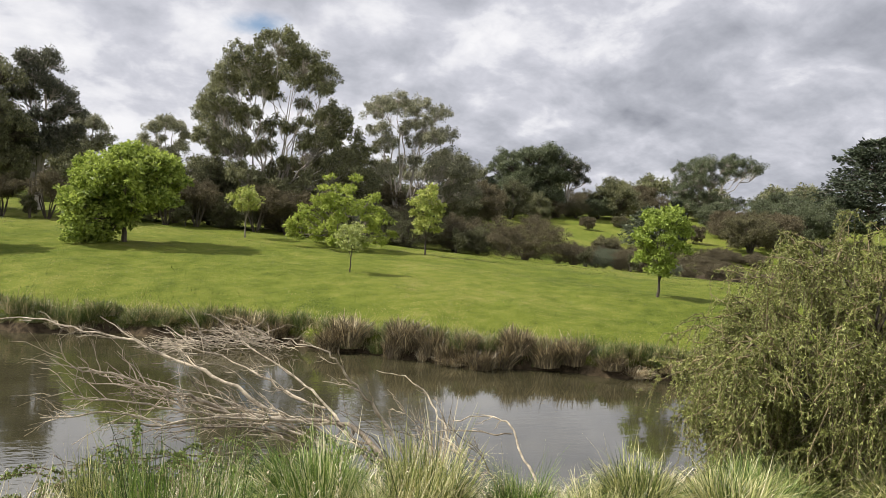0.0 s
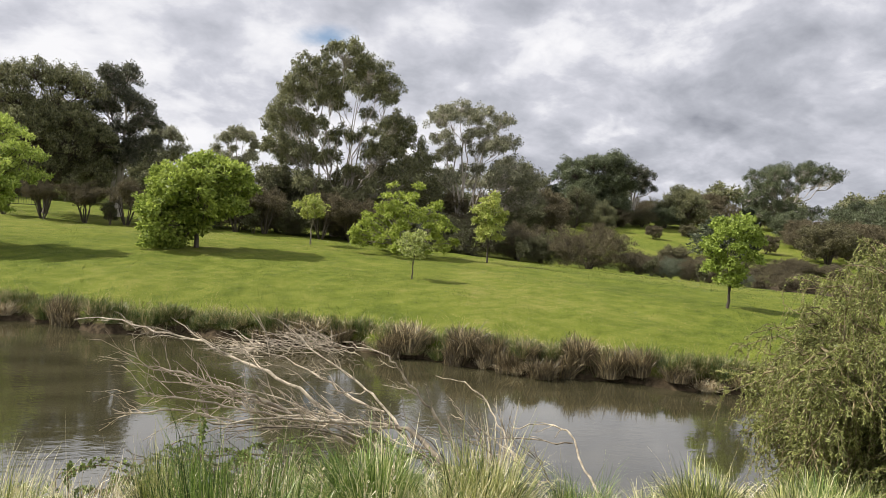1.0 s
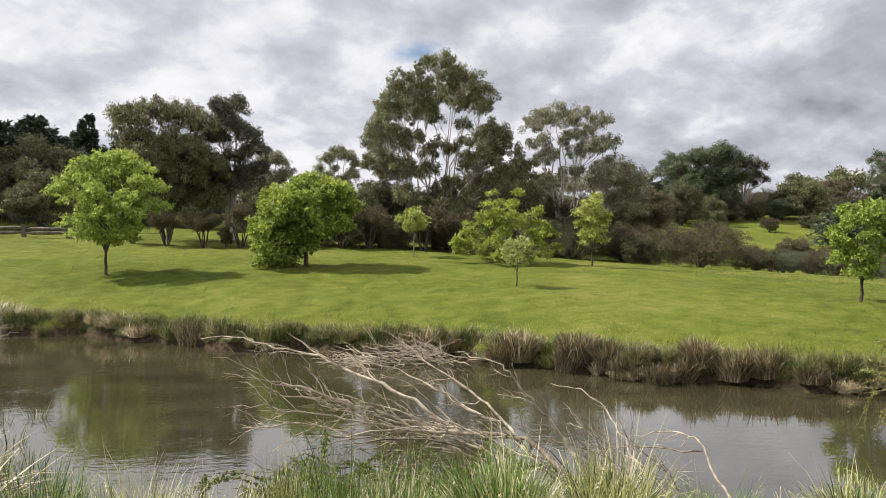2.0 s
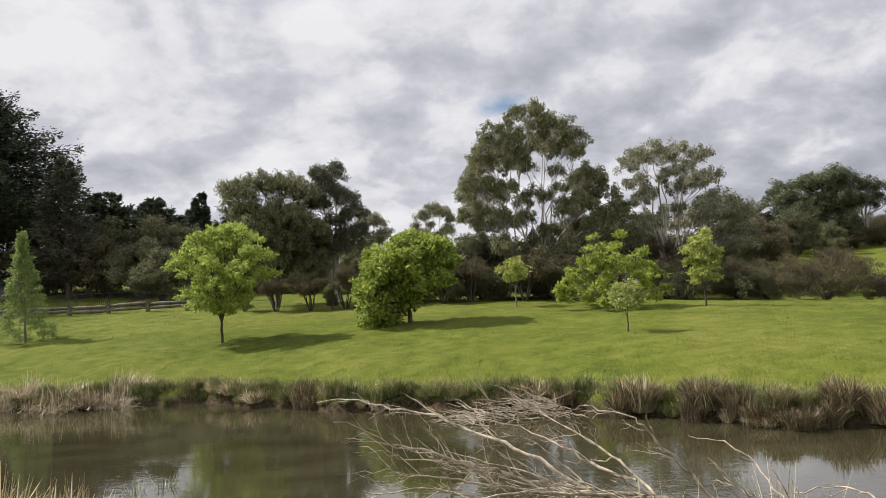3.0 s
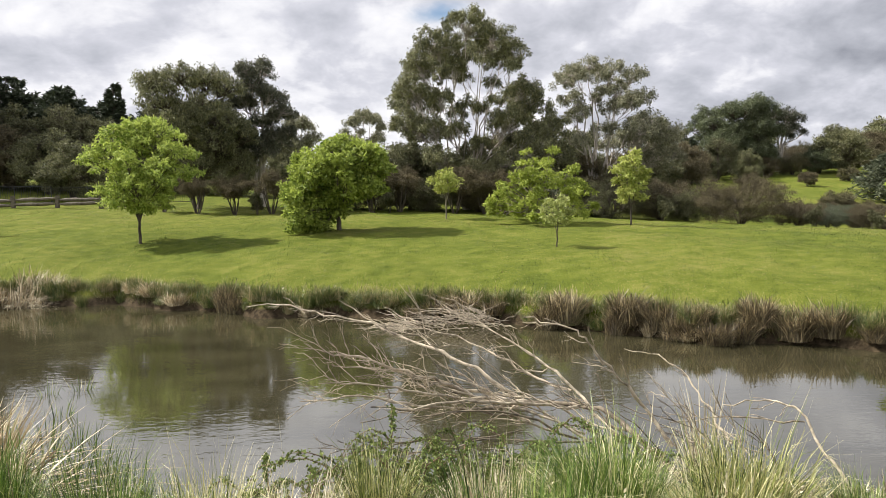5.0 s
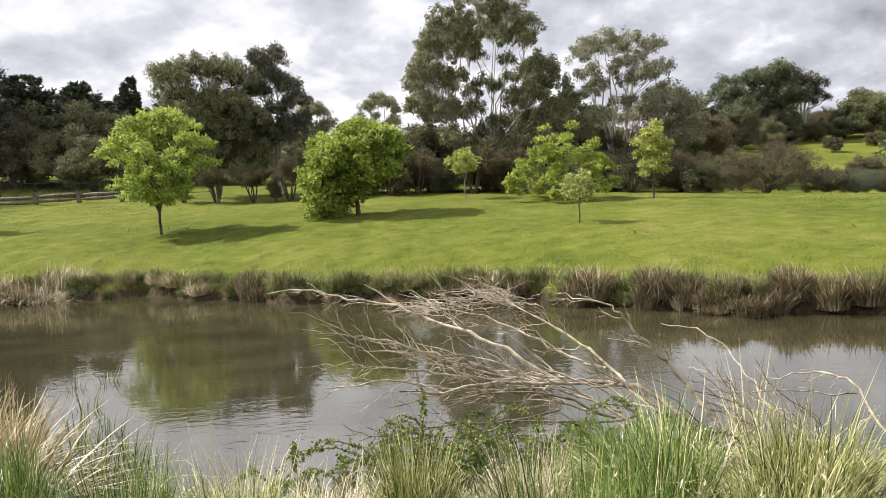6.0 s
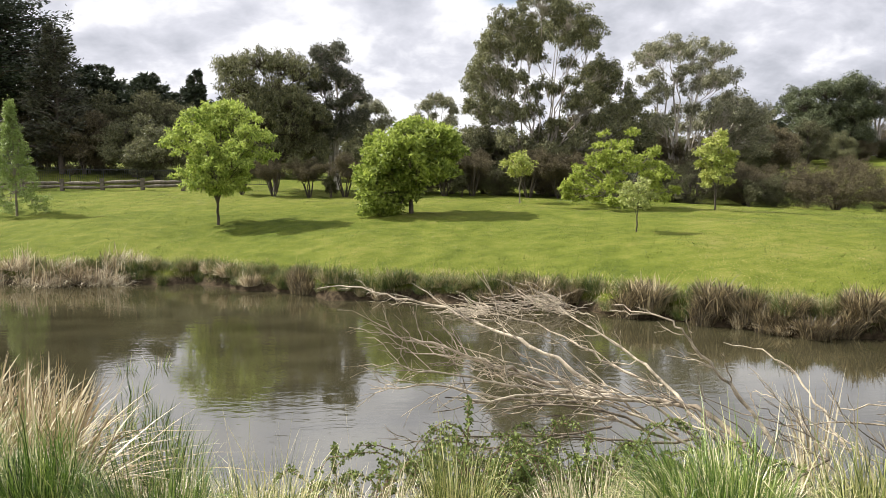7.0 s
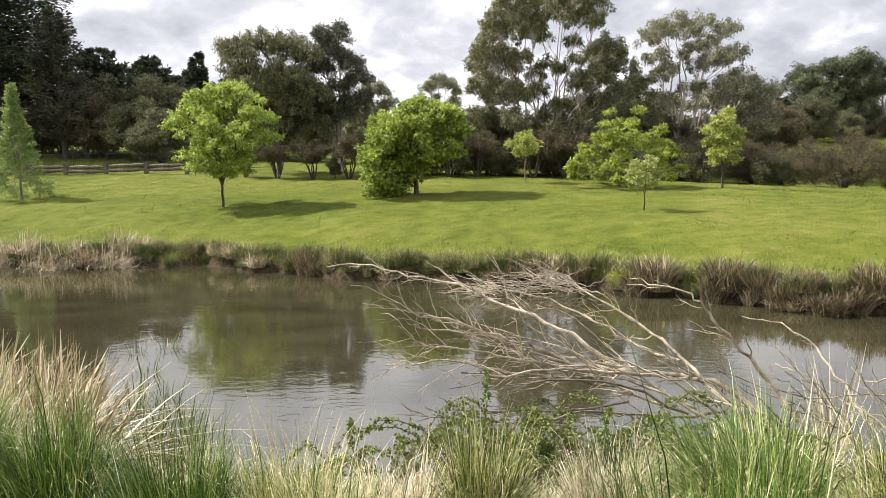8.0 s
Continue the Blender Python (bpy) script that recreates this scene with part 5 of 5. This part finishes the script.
stiff = tussock_mesh("pale_reed_clump", 103, 46, 1.3, 0.12, 0.28, 0.014, M["straw"], 0.2)
plant("reed_clump", stiff, 3.66, 6.15, 1.0, 1.15, 30, "pale upright dry reeds beside the fallen branch", "reeds", "near reed bed", 0.1)
plant("reed_clump", stiff, 3.45, 5.9, 0.8, 0.85, 130, "pale upright dry reeds beside the fallen branch", "reeds", "near reed bed", 0.15)

# ---- fallen dead tree over the water ----
rng = np.random.default_rng(110)
dead = new("fallen_dead_tree")
dead.matrix_basis = pose(0, 0, 0)
tagged(dead, "fallen dead tree with bleached bare limbs reaching over the pond", "dead tree")


def dead_limb(points, r0, r1, twigs=10, reach=0.5, mat="dead", name="limb", up=0.25, side=(-1.0, 0.25, 0.1)):
    """One bare limb with crooked side twigs that lean along its growth."""
    line = curve_through(points, rng)
    tb = Tubes()
    tb.add(line, np.linspace(r0 * 0.95, r1, len(line)) * rng.uniform(0.78, 1.2, len(line)), 7)
    for _ in range((2 * twigs + 1) // 3):
        i = rng.integers(len(line) // 4, len(line) - 1)
        grow = unit(line[min(i + 2, len(line) - 1)] - line[i] + 1e-6)
        way = unit(grow * 0.8 + rng.normal(0, 0.45, 3) + np.array([0, 0, up]) * rng.normal(0.3, 1) + np.array(side) * 0.3)
        ln = reach * rng.uniform(0.3, 1.1)
        tw = bend(line[i], line[i] + way * ln, rng, 6, rng.normal(0, 0.06), 0.035)
        rr = max(0.0045, np.interp(i, [0, len(line)], [r0, r1]) * 0.5)
        tb.add(tw, np.linspace(rr, 0.0028, 6), 5)
        for _ in range(3):
            j = rng.integers(1, 5)
            w2 = unit(way + rng.normal(0, 0.5, 3))
            tb.add(bend(tw[j], tw[j] + w2 * ln * rng.uniform(0.2, 0.5), rng, 4, 0, 0.04), np.linspace(rr * 0.5, 0.0018, 4), 3)
    return part(name, tb.mesh("dead_limb", M[mat]), dead)


dead_limb(((3.3, 4.6, 0.45), (2.95, 5.3, 0.75), (2.7, 6.1, 1.0), (2.45, 6.6, 1.0), (1.9, 7.0, 0.96)), 0.031, 0.022, 14, 0.6, "dead_dark", "trunk")
dead_limb(((1.95, 7.15, 0.93), (1.3, 7.5, 1.31), (0.85, 7.9, 1.47), (0.23, 8.4, 1.65), (-0.4, 8.9, 1.72), (-0.89, 9.3, 1.79), (-1.6, 9.8, 1.72)), 0.026, 0.006, 14, 0.55)
dead_limb(((0.62, 8.1, 1.54), (0.17, 8.3, 1.76), (-0.18, 8.5, 1.97)), 0.013, 0.004, 4, 0.25)
dead_limb(((2.75, 5.9, 0.7), (2.64, 6.3, 0.88), (2.35, 6.9, 1.23), (2.12, 7.2, 1.42), (1.74, 7.5, 1.65), (1.36, 7.8, 1.88)), 0.023, 0.006, 16, 0.55)
dead_limb(((2.42, 6.8, 1.12), (2.11, 7.3, 1.16), (1.86, 7.5, 1.3), (1.29, 7.9, 1.55), (0.91, 8.1, 1.61), (0.42, 8.4, 1.73)), 0.02, 0.005, 15, 0.5)
dead_limb(((3.1, 5.7, 0.85), (2.92, 5.9, 1.16), (2.69, 6.0, 1.44), (2.46, 6.07, 1.70), (2.31, 6.1, 1.89), (2.1, 6.25, 1.97), (1.82, 6.5, 2.02)), 0.022, 0.005, 12, 0.45)
dead_limb(((3.75, 5.8, 0.8), (3.66, 6.2, 1.12), (3.55, 6.5, 1.36), (3.37, 6.7, 1.5), (3.06, 6.9, 1.54)), 0.014, 0.004, 4, 0.25)
dead_limb(((1.95, 7.0, 0.96), (1.34, 6.9, 1.08), (0.98, 6.8, 1.28), (0.48, 6.7, 1.49), (0.0, 6.6, 1.68), (-0.28, 6.5, 1.75)), 0.027, 0.006, 22, 0.7, up=0.4)
dead_limb(((1.7, 7.0, 1.0), (1.1, 6.7, 1.12), (0.6, 6.5, 1.3), (0.1, 6.3, 1.45), (-0.3, 6.2, 1.5)), 0.022, 0.005, 20, 0.65, up=0.4)
dead_limb(((2.45, 6.6, 1.0), (1.75, 6.4, 1.12), (1.14, 6.3, 1.22), (0.6, 6.1, 1.25), (0.2, 6.0, 1.3)), 0.022, 0.006, 17, 0.6, "dead")
dead_limb(((2.6, 6.2, 0.8), (2.0, 6.0, 0.85), (1.3, 5.9, 0.95), (0.7, 5.8, 0.9), (0.1, 5.8, 1.0)), 0.016, 0.005, 22, 0.55, "dead_dark")
dead_limb(((2.9, 5.6, 0.8), (2.5, 5.8, 1.0), (2.1, 6.2, 1.15), (1.6, 6.6, 1.2)), 0.014, 0.005, 10, 0.45)
dead_limb(((4.15, 4.4, 0.7), (4.08, 4.9, 1.06), (4.1, 5.25, 1.28), (3.93, 5.5, 1.33), (3.65, 5.8, 1.2)), 0.016, 0.005, 5, 0.3, name="limb")
dead_limb(((4.08, 5.15, 1.22), (3.85, 5.4, 1.18), (3.5, 5.6, 1.14), (3.1, 5.8, 1.05)), 0.010, 0.004, 5, 0.3)
dead_limb(((3.0, 5.4, 0.7), (3.4, 5.5, 0.95), (3.0, 5.9, 1.1), (2.5, 6.4, 1.2)), 0.012, 0.004, 10, 0.4, "dead_dark")

dead_limb(((1.9, 7.0, 0.95), (1.3, 6.75, 0.98), (0.7, 6.55, 1.12), (0.1, 6.4, 1.28), (-0.5, 6.3, 1.30)), 0.022, 0.005, 22, 0.6, up=0.3)
dead_limb(((1.6, 7.0, 1.05), (1.0, 6.95, 1.25), (0.4, 6.9, 1.42), (-0.2, 6.9, 1.5)), 0.019, 0.005, 18, 0.55, up=0.3)
dead_limb(((1.8, 6.4, 0.85), (1.1, 6.2, 0.85), (0.4, 6.0, 0.95), (-0.2, 5.9, 0.9)), 0.014, 0.004, 24, 0.5, "dead_dark", up=0.3)

for k in range(6):
    u = rng.uniform(0, 1)
    a = np.array([3.1 - 1.5 * u, 5.5 + 1.4 * u, 0.62 + 0.3 * u])
    b = a + np.array([-rng.uniform(0.9, 1.8), rng.uniform(-0.3, 0.9), rng.uniform(-0.15, 0.55)])
    c = (a + b) / 2 + np.array([0, 0, rng.uniform(0.0, 0.2)])
    dead_limb((tuple(a), tuple(c), tuple(b)), rng.uniform(0.012, 0.02), 0.005, 9, 0.5, "dead" if k % 2 else "dead_dark", up=0.3)

# long thin limbs that sweep up and outward beside the main ones
for k in range(6):
    u = rng.uniform(0, 1)
    a = np.array([3.2 - 1.3 * u, 5.4 + 1.4 * u, 0.6 + 0.35 * u])
    way = np.array([-rng.uniform(1.0, 2.0), rng.uniform(0.2, 1.5), rng.uniform(0.25, 0.85)])
    mid_1, mid_2 = a + way * 0.33 + np.array([0, 0, rng.uniform(0.0, 0.12)]), a + way * 0.68 + np.array([0, 0, rng.uniform(0.02, 0.2)])
    dead_limb((tuple(a), tuple(mid_1), tuple(mid_2), tuple(a + way)), rng.uniform(0.010, 0.017), 0.004, 6, 0.42, "dead_dark" if k % 4 == 0 else "dead", up=0.3)

# thin upright stems near the root end
for k in range(7):
    a = np.array([rng.uniform(3.0, 4.3), rng.uniform(4.9, 5.7), 0.6])
    way = np.array([-rng.uniform(0.2, 0.9), rng.uniform(0.2, 0.8), rng.uniform(0.45, 0.85)])
    dead_limb((tuple(a), tuple(a + way * 0.5 + np.array([0.06, 0, 0.05])), tuple(a + way)), rng.uniform(0.007, 0.011), 0.003, 6, 0.35, "dead_dark" if k % 3 == 0 else "dead", up=0.3)

# pale brush pile against the far bank
brush = Tubes()
for _ in range(150):
    a = np.array([rng.uniform(0.9, 3.6), rng.uniform(15.6, 16.9), 0.0])
    mound = 0.42 * max(0.0, 1 - ((a[0] - 2.3) / 1.5) ** 2)
    a[2] = rng.uniform(-0.05, 1) * mound
    way = unit(np.array([rng.normal(-0.7, 0.6), rng.normal(0, 0.4), rng.normal(0.05, 0.25)]))
    ln = rng.uniform(0.4, 1.3)
    brush.add(bend(a, a + way * ln, rng, 5, 0.05, 0.04), np.linspace(rng.uniform(0.008, 0.017), 0.004, 5), 4)
tagged(new("brush_pile", brush.mesh("brush_pile", M["dead"])), "pile of pale dead twigs against the far bank", "brush pile", kind="stuff")

# ---- brambles ----
def bramble(x0, y0, spread, count, seed):
    rng = np.random.default_rng(seed)
    root = new("bramble")
    root.matrix_basis = pose(x0, y0, ground_z(x0, y0))
    tagged(root, "arching bramble with small green leaves by the water", "bramble", "brambles")
    b, w, s = [], [], []
    for _ in range(count):
        a = rng.uniform(-0.5, 3.6)
        ln = spread * rng.uniform(0.5, 1.2)
        p0 = rng.normal(0, 0.2, 3) * (1, 1, 0)
        p1 = p0 + np.array([np.cos(a) * ln, np.sin(a) * ln * 0.7, rng.uniform(-0.1, 0.45)])
        line = bend(p0, p1, rng, 9, rng.uniform(0.25, 0.75), 0.02)
        tb = Tubes()
        tb.add(line, np.linspace(0.006, 0.0025, 9), 4)
        part("cane", tb.mesh("bramble_cane", M["cane"]), root)
        m = rng.integers(44, 92)
        t = rng.uniform(2, 8, m)
        i = t.astype(int)
        p = line[i] + (line[np.minimum(i + 1, 8)] - line[i]) * (t - i)[:, None]
        for _ in range(3):
            b.append(p + rng.normal(0, 0.012, (m, 3)))
            w.append(rng.normal(size=(m, 3)) + (0, 0, 0.2))
            s.append(rng.uniform(0.016, 0.036, m))
    part("foliage", leaves_mesh("bramble_leaves", np.concatenate(b), np.concatenate(w), np.concatenate(s), 0.7, rng, M["bramble"]), root)


for i, (x, y, sp, c) in enumerate(((0.3, 4.7, 1.0, 34), (0.95, 4.8, 1.1, 44), (-0.45, 5.0, 0.9, 22), (1.7, 4.8, 1.0, 34), (0.6, 5.6, 0.9, 30), (2.4, 5.2, 0.9, 24), (0.2, 5.8, 0.8, 14), (1.2, 4.6, 0.8, 30), (0.75, 4.4, 0.6, 30), (1.5, 4.5, 0.6, 26))):
    bramble(x, y, sp, c, 120 + i)

# ---- willow leaning over the water ----
def willow(x, y, seed):
    """Crooked limbs from one stool, boughs to the rounded outline, short drooping withies full of narrow leaves."""
    rng = np.random.default_rng(seed)
    root = new("willow_tree")
    root.matrix_basis = pose(x, y, ground_z(x, y))
    tagged(root, "bushy olive-green willow drooping to the ground on the near bank", "tree")
    tb, st, b, w, s = Tubes(), Tubes(), [], [], []
    mid, half = np.array([-0.1, 0.0, 1.6]), np.array([2.45, 2.0, 1.78])
    limbs = []
    for k in range(34):
        v = unit(rng.normal(size=3) + np.array([0, 0, 0.35]))
        limb = bend((rng.normal(0, 0.12), rng.normal(0, 0.12), -0.1), mid + v * half * rng.uniform(0.45, 0.7), rng, 8, 0.1, 0.05)
        tb.add(limb, np.linspace(0.034, 0.008, 8), 6)
        limbs.append(limb)
    tips = np.array([l[-1] for l in limbs])
    for k in range(780):
        v = unit(rng.normal(size=3) + np.array([0, -0.15, -0.12]))
        shell = mid + v * half * ((rng.uniform(0.3, 0.7) if k % 4 == 1 else rng.uniform(0.65, 0.98)) + (0.08 if k % 9 == 0 else 0.0))
        if k % 3 == 0:
            a, z = rng.uniform(0, 6.28), rng.uniform(0.05, 1.5)
            r = rng.uniform(0.62, 0.96) * (0.72 + 0.28 * min(1.0, z / 1.2))
            shell = np.array([mid[0] + np.cos(a) * half[0] * r, np.sin(a) * half[1] * r, z])
            v = np.array([np.cos(a), np.sin(a), 0.0])
        shell[2] = max(shell[2], rng.uniform(0.05, 0.5))
        shell[0] += 0.20 * (shell[2] - 0.9)
        limb = limbs[int(np.argmin(np.linalg.norm(tips - shell, axis=1)))]
        bough = bend(limb[rng.integers(4, 8)], shell, rng, 6, 0.12, 0.05)
        st.add(bough, np.linspace(0.012, 0.004, 6), 4)
        for _ in range(12):
            u = rng.uniform(1.5, 5)
            i = int(u)
            p0 = bough[i] + (bough[min(i + 1, 5)] - bough[i]) * (u - i)
            az = np.arctan2(v[1], v[0]) + rng.normal(0, 1.3)
            out, drop, lift = rng.uniform(0.06, 0.30), rng.uniform(0.12, 0.75), rng.uniform(0.0, 0.25)
            t = np.linspace(0, 1, 5)[:, None]
            line = p0 + np.array([np.cos(az), np.sin(az), 0]) * out * t + np.array([0, 0, 1.0]) * (lift * t - drop * t**2) + rng.normal(0, 0.016, (5, 3))
            line[:, 2] = np.maximum(line[:, 2], -0.25)
            st.add(line, np.linspace(0.0045, 0.0018, 5), 3)
            m = 58
            tt = rng.uniform(0.2, 4, m)
            i = np.minimum(tt.astype(int), 3)
            b.append(line[i] + (line[i + 1] - line[i]) * (tt - i)[:, None])
            w.append(unit(line[i + 1] - line[i]) + rng.normal(0, 0.6, (m, 3)))
            s.append(rng.uniform(0.024, 0.05, m))
    part("trunk", tb.mesh("willow_limbs", M["bark"]), root)
    part("branchlet", st.mesh("willow_twigs", M["withy"]), root)
    part("crown", leaves_mesh("willow_leaves", np.concatenate(b), np.concatenate(w), np.concatenate(s), 0.24, rng, M["willow"]), root)


willow(7.6, 3.75, 130)

# ---- barrier, railing, shed, house ----
def log_mesh(name, length, r, seed):
    rng = np.random.default_rng(seed)
    tb = Tubes()
    tb.add(bend((0, 0, 0), (length, 0, 0), rng, 6, 0.0, 0.006), np.array([0.05, r, r * 1.05, r * 0.97, r, 0.05]) * 1.0, 8)
    return tb.mesh(name, M["log"])


barrier = new("log_barrier")
barrier.matrix_basis = pose(0, 0, 0)
tagged(barrier, "low weathered timber barrier of posts and log rails along the lawn", "fence")
rail_me, post_me = log_mesh("rail", 2.5, 0.11, 5), box_mesh("post", (0.24, 0.22, 0.85), M["log"], 0.03)
for i in range(12):
    x = -43.0 + i * 2.62
    y = 46.0 + 0.015 * (i - 6) ** 2
    z = ground_z(x, y)
    part("post", post_me, barrier).matrix_basis = pose(x, y, z + 0.36, 0, 2 * math.sin(i * 3.1), 5 * math.sin(i))
    if i < 11:
        for k, hgt in enumerate((0.22, 0.50)):
            part("rail", rail_me, barrier).matrix_basis = pose(x + 0.06, y + 0.12 * (k % 2) - 0.06, z + hgt, 0, 1.5 * math.sin(i * 2.0 + k), 0)

stack = new("plank_stack")
stack.matrix_basis = pose(-30.8, 45.2, ground_z(-30.8, 45.2) - 0.02, 0, 0, 4)
tagged(stack, "stack of pale weathered planks lying beside the barrier", "planks")
plank_me = box_mesh("plank", (2.9, 0.3, 0.13), M["log_pale"], 0.015)
for k in range(6):
    part("plank", plank_me, stack).matrix_basis = pose(0.12 * math.sin(k * 2.3), 0.18 * (k % 2), 0.07 + 0.14 * (k // 2), 0, 0.6 * math.sin(k), 2.5 * math.sin(k * 1.7))

railing = new("metal_railing")
railing.matrix_basis = pose(0, 0, 0)
tagged(railing, "dark thin metal railing fence behind the barrier", "fence")
bar_me, rail2_me, rpost_me = box_mesh("bar", (0.018, 0.018, 0.95), M["metal"], 0), box_mesh("top_rail", (2.4, 0.035, 0.035), M["metal"], 0), box_mesh("railing_post", (0.05, 0.05, 1.15), M["metal"], 0)
for i in range(7):
    x, y = -28.6 + i * 2.4, 50.0
    z = ground_z(x, y)
    part("railing_post", rpost_me, railing).matrix_basis = pose(x, y, z + 0.55)
    part("top_rail", rail2_me, railing).matrix_basis = pose(x + 1.2, y, ground_z(x + 1.2, y) + 1.05)
    part("bottom_rail", rail2_me, railing).matrix_basis = pose(x + 1.2, y, ground_z(x + 1.2, y) + 0.15)
    for k in range(1, 16):
        part("bar", bar_me, railing).matrix_basis = pose(x + k * 0.15, y, ground_z(x + 1.2, y) + 0.6)


def prism(name, outline, depth, mat, axis="y"):
    """A solid with the given outline in x and z, going back by depth."""
    bm = bmesh.new()
    f = bm.faces.new([bm.verts.new((x, 0, z)) for x, z in outline])
    moved = bmesh.ops.extrude_face_region(bm, geom=[f])["geom"]
    bmesh.ops.translate(bm, vec=(0, depth, 0), verts=[v for v in moved if isinstance(v, bmesh.types.BMVert)])
    return bm_mesh(name, bm, mat)


shed = new("shed")
shed.matrix_basis = pose(-40.8, 56.5, ground_z(-41.4, 56.5) - 0.5) @ Matrix.Diagonal((1, 1, 0.85, 1))
tagged(shed, "low pale gabled shed with arched openings and a coloured sign", "shed")
part("wall", prism("shed_wall", [(-4.6, 0), (4.6, 0), (4.6, 2.05), (0, 3.15), (-4.6, 2.05)], 8.0, M["shed"]), shed)
for s in (-1, 1):
    roof = part("roof", prism("shed_roof", [(0, 3.17), (s * 4.95, 1.98), (s * 4.95, 2.10), (0, 3.30)], 8.5, M["shed_roof"]), shed)
    roof.matrix_basis = pose(0, -0.25, 0)
arch = [(-0.62, 0.1)] + [(-0.62 * math.cos(a), 0.9 + 0.42 * math.sin(a)) for a in np.linspace(0, math.pi, 11)] + [(0.62, 0.1)]
arch_me = prism("arch", arch, 0.06, M["dark"])
rim = [(x * 1.14, 0.1 + (z - 0.1) * 1.07) for x, z in arch] + [(x, z) for x, z in reversed(arch)]
rim_me = prism("arch_rim", rim, 0.08, M["white"])
for ax in (-3.4, -1.5, 0.35, 2.1, 3.7):
    part("arched_opening", arch_me, shed, "dark arched opening").matrix_basis = pose(ax, -0.05, 0)
    part("arch_rim", rim_me, shed).matrix_basis = pose(ax, -0.07, 0)
sign = part("sign", box_mesh("sign", (2.0, 0.05, 0.7), M["sign_blue"]), shed, "blue-green sign with yellow bars")
sign.matrix_basis = pose(2.7, -0.08, 1.86)
for k in range(3):
    part("sign_bar", box_mesh("sign_bar", (1.0, 0.02, 0.12), M["sign_yellow"], 0), sign).matrix_basis = pose(0.45, -0.035, 0.22 - 0.2 * k)
part("sign_bar", box_mesh("sign_emblem", (0.5, 0.02, 0.3), M["white"], 0), sign).matrix_basis = pose(-0.6, -0.035, 0.0)

house = new("house")
house.matrix_basis = pose(12.5, 80.0, ground_z(12.5, 80.0) - 0.3)
tagged(house, "tan brick house half hidden behind the trees", "house")
part("wall", prism("house_wall", [(-6, 0), (6, 0), (6, 2.6), (-6, 2.6)], 8.0, M["brick"]), house)
roof = part("roof", prism("house_roof", [(-6.6, 2.55), (6.6, 2.55), (4.0, 4.6), (-4.0, 4.6)], 9.0, M["tiles"]), house)
roof.matrix_basis = pose(0, -0.5, 0)
for ax in (-3.5, 0.0, 3.2):
    win = part("window", box_mesh("house_window", (1.6, 0.06, 1.2), M["white"]), house)
    win.matrix_basis = pose(ax, -0.03, 1.4)
    part("pane", box_mesh("house_pane", (1.4, 0.03, 1.0), M["dark"], 0), win).matrix_basis = pose(0, -0.03, 0)
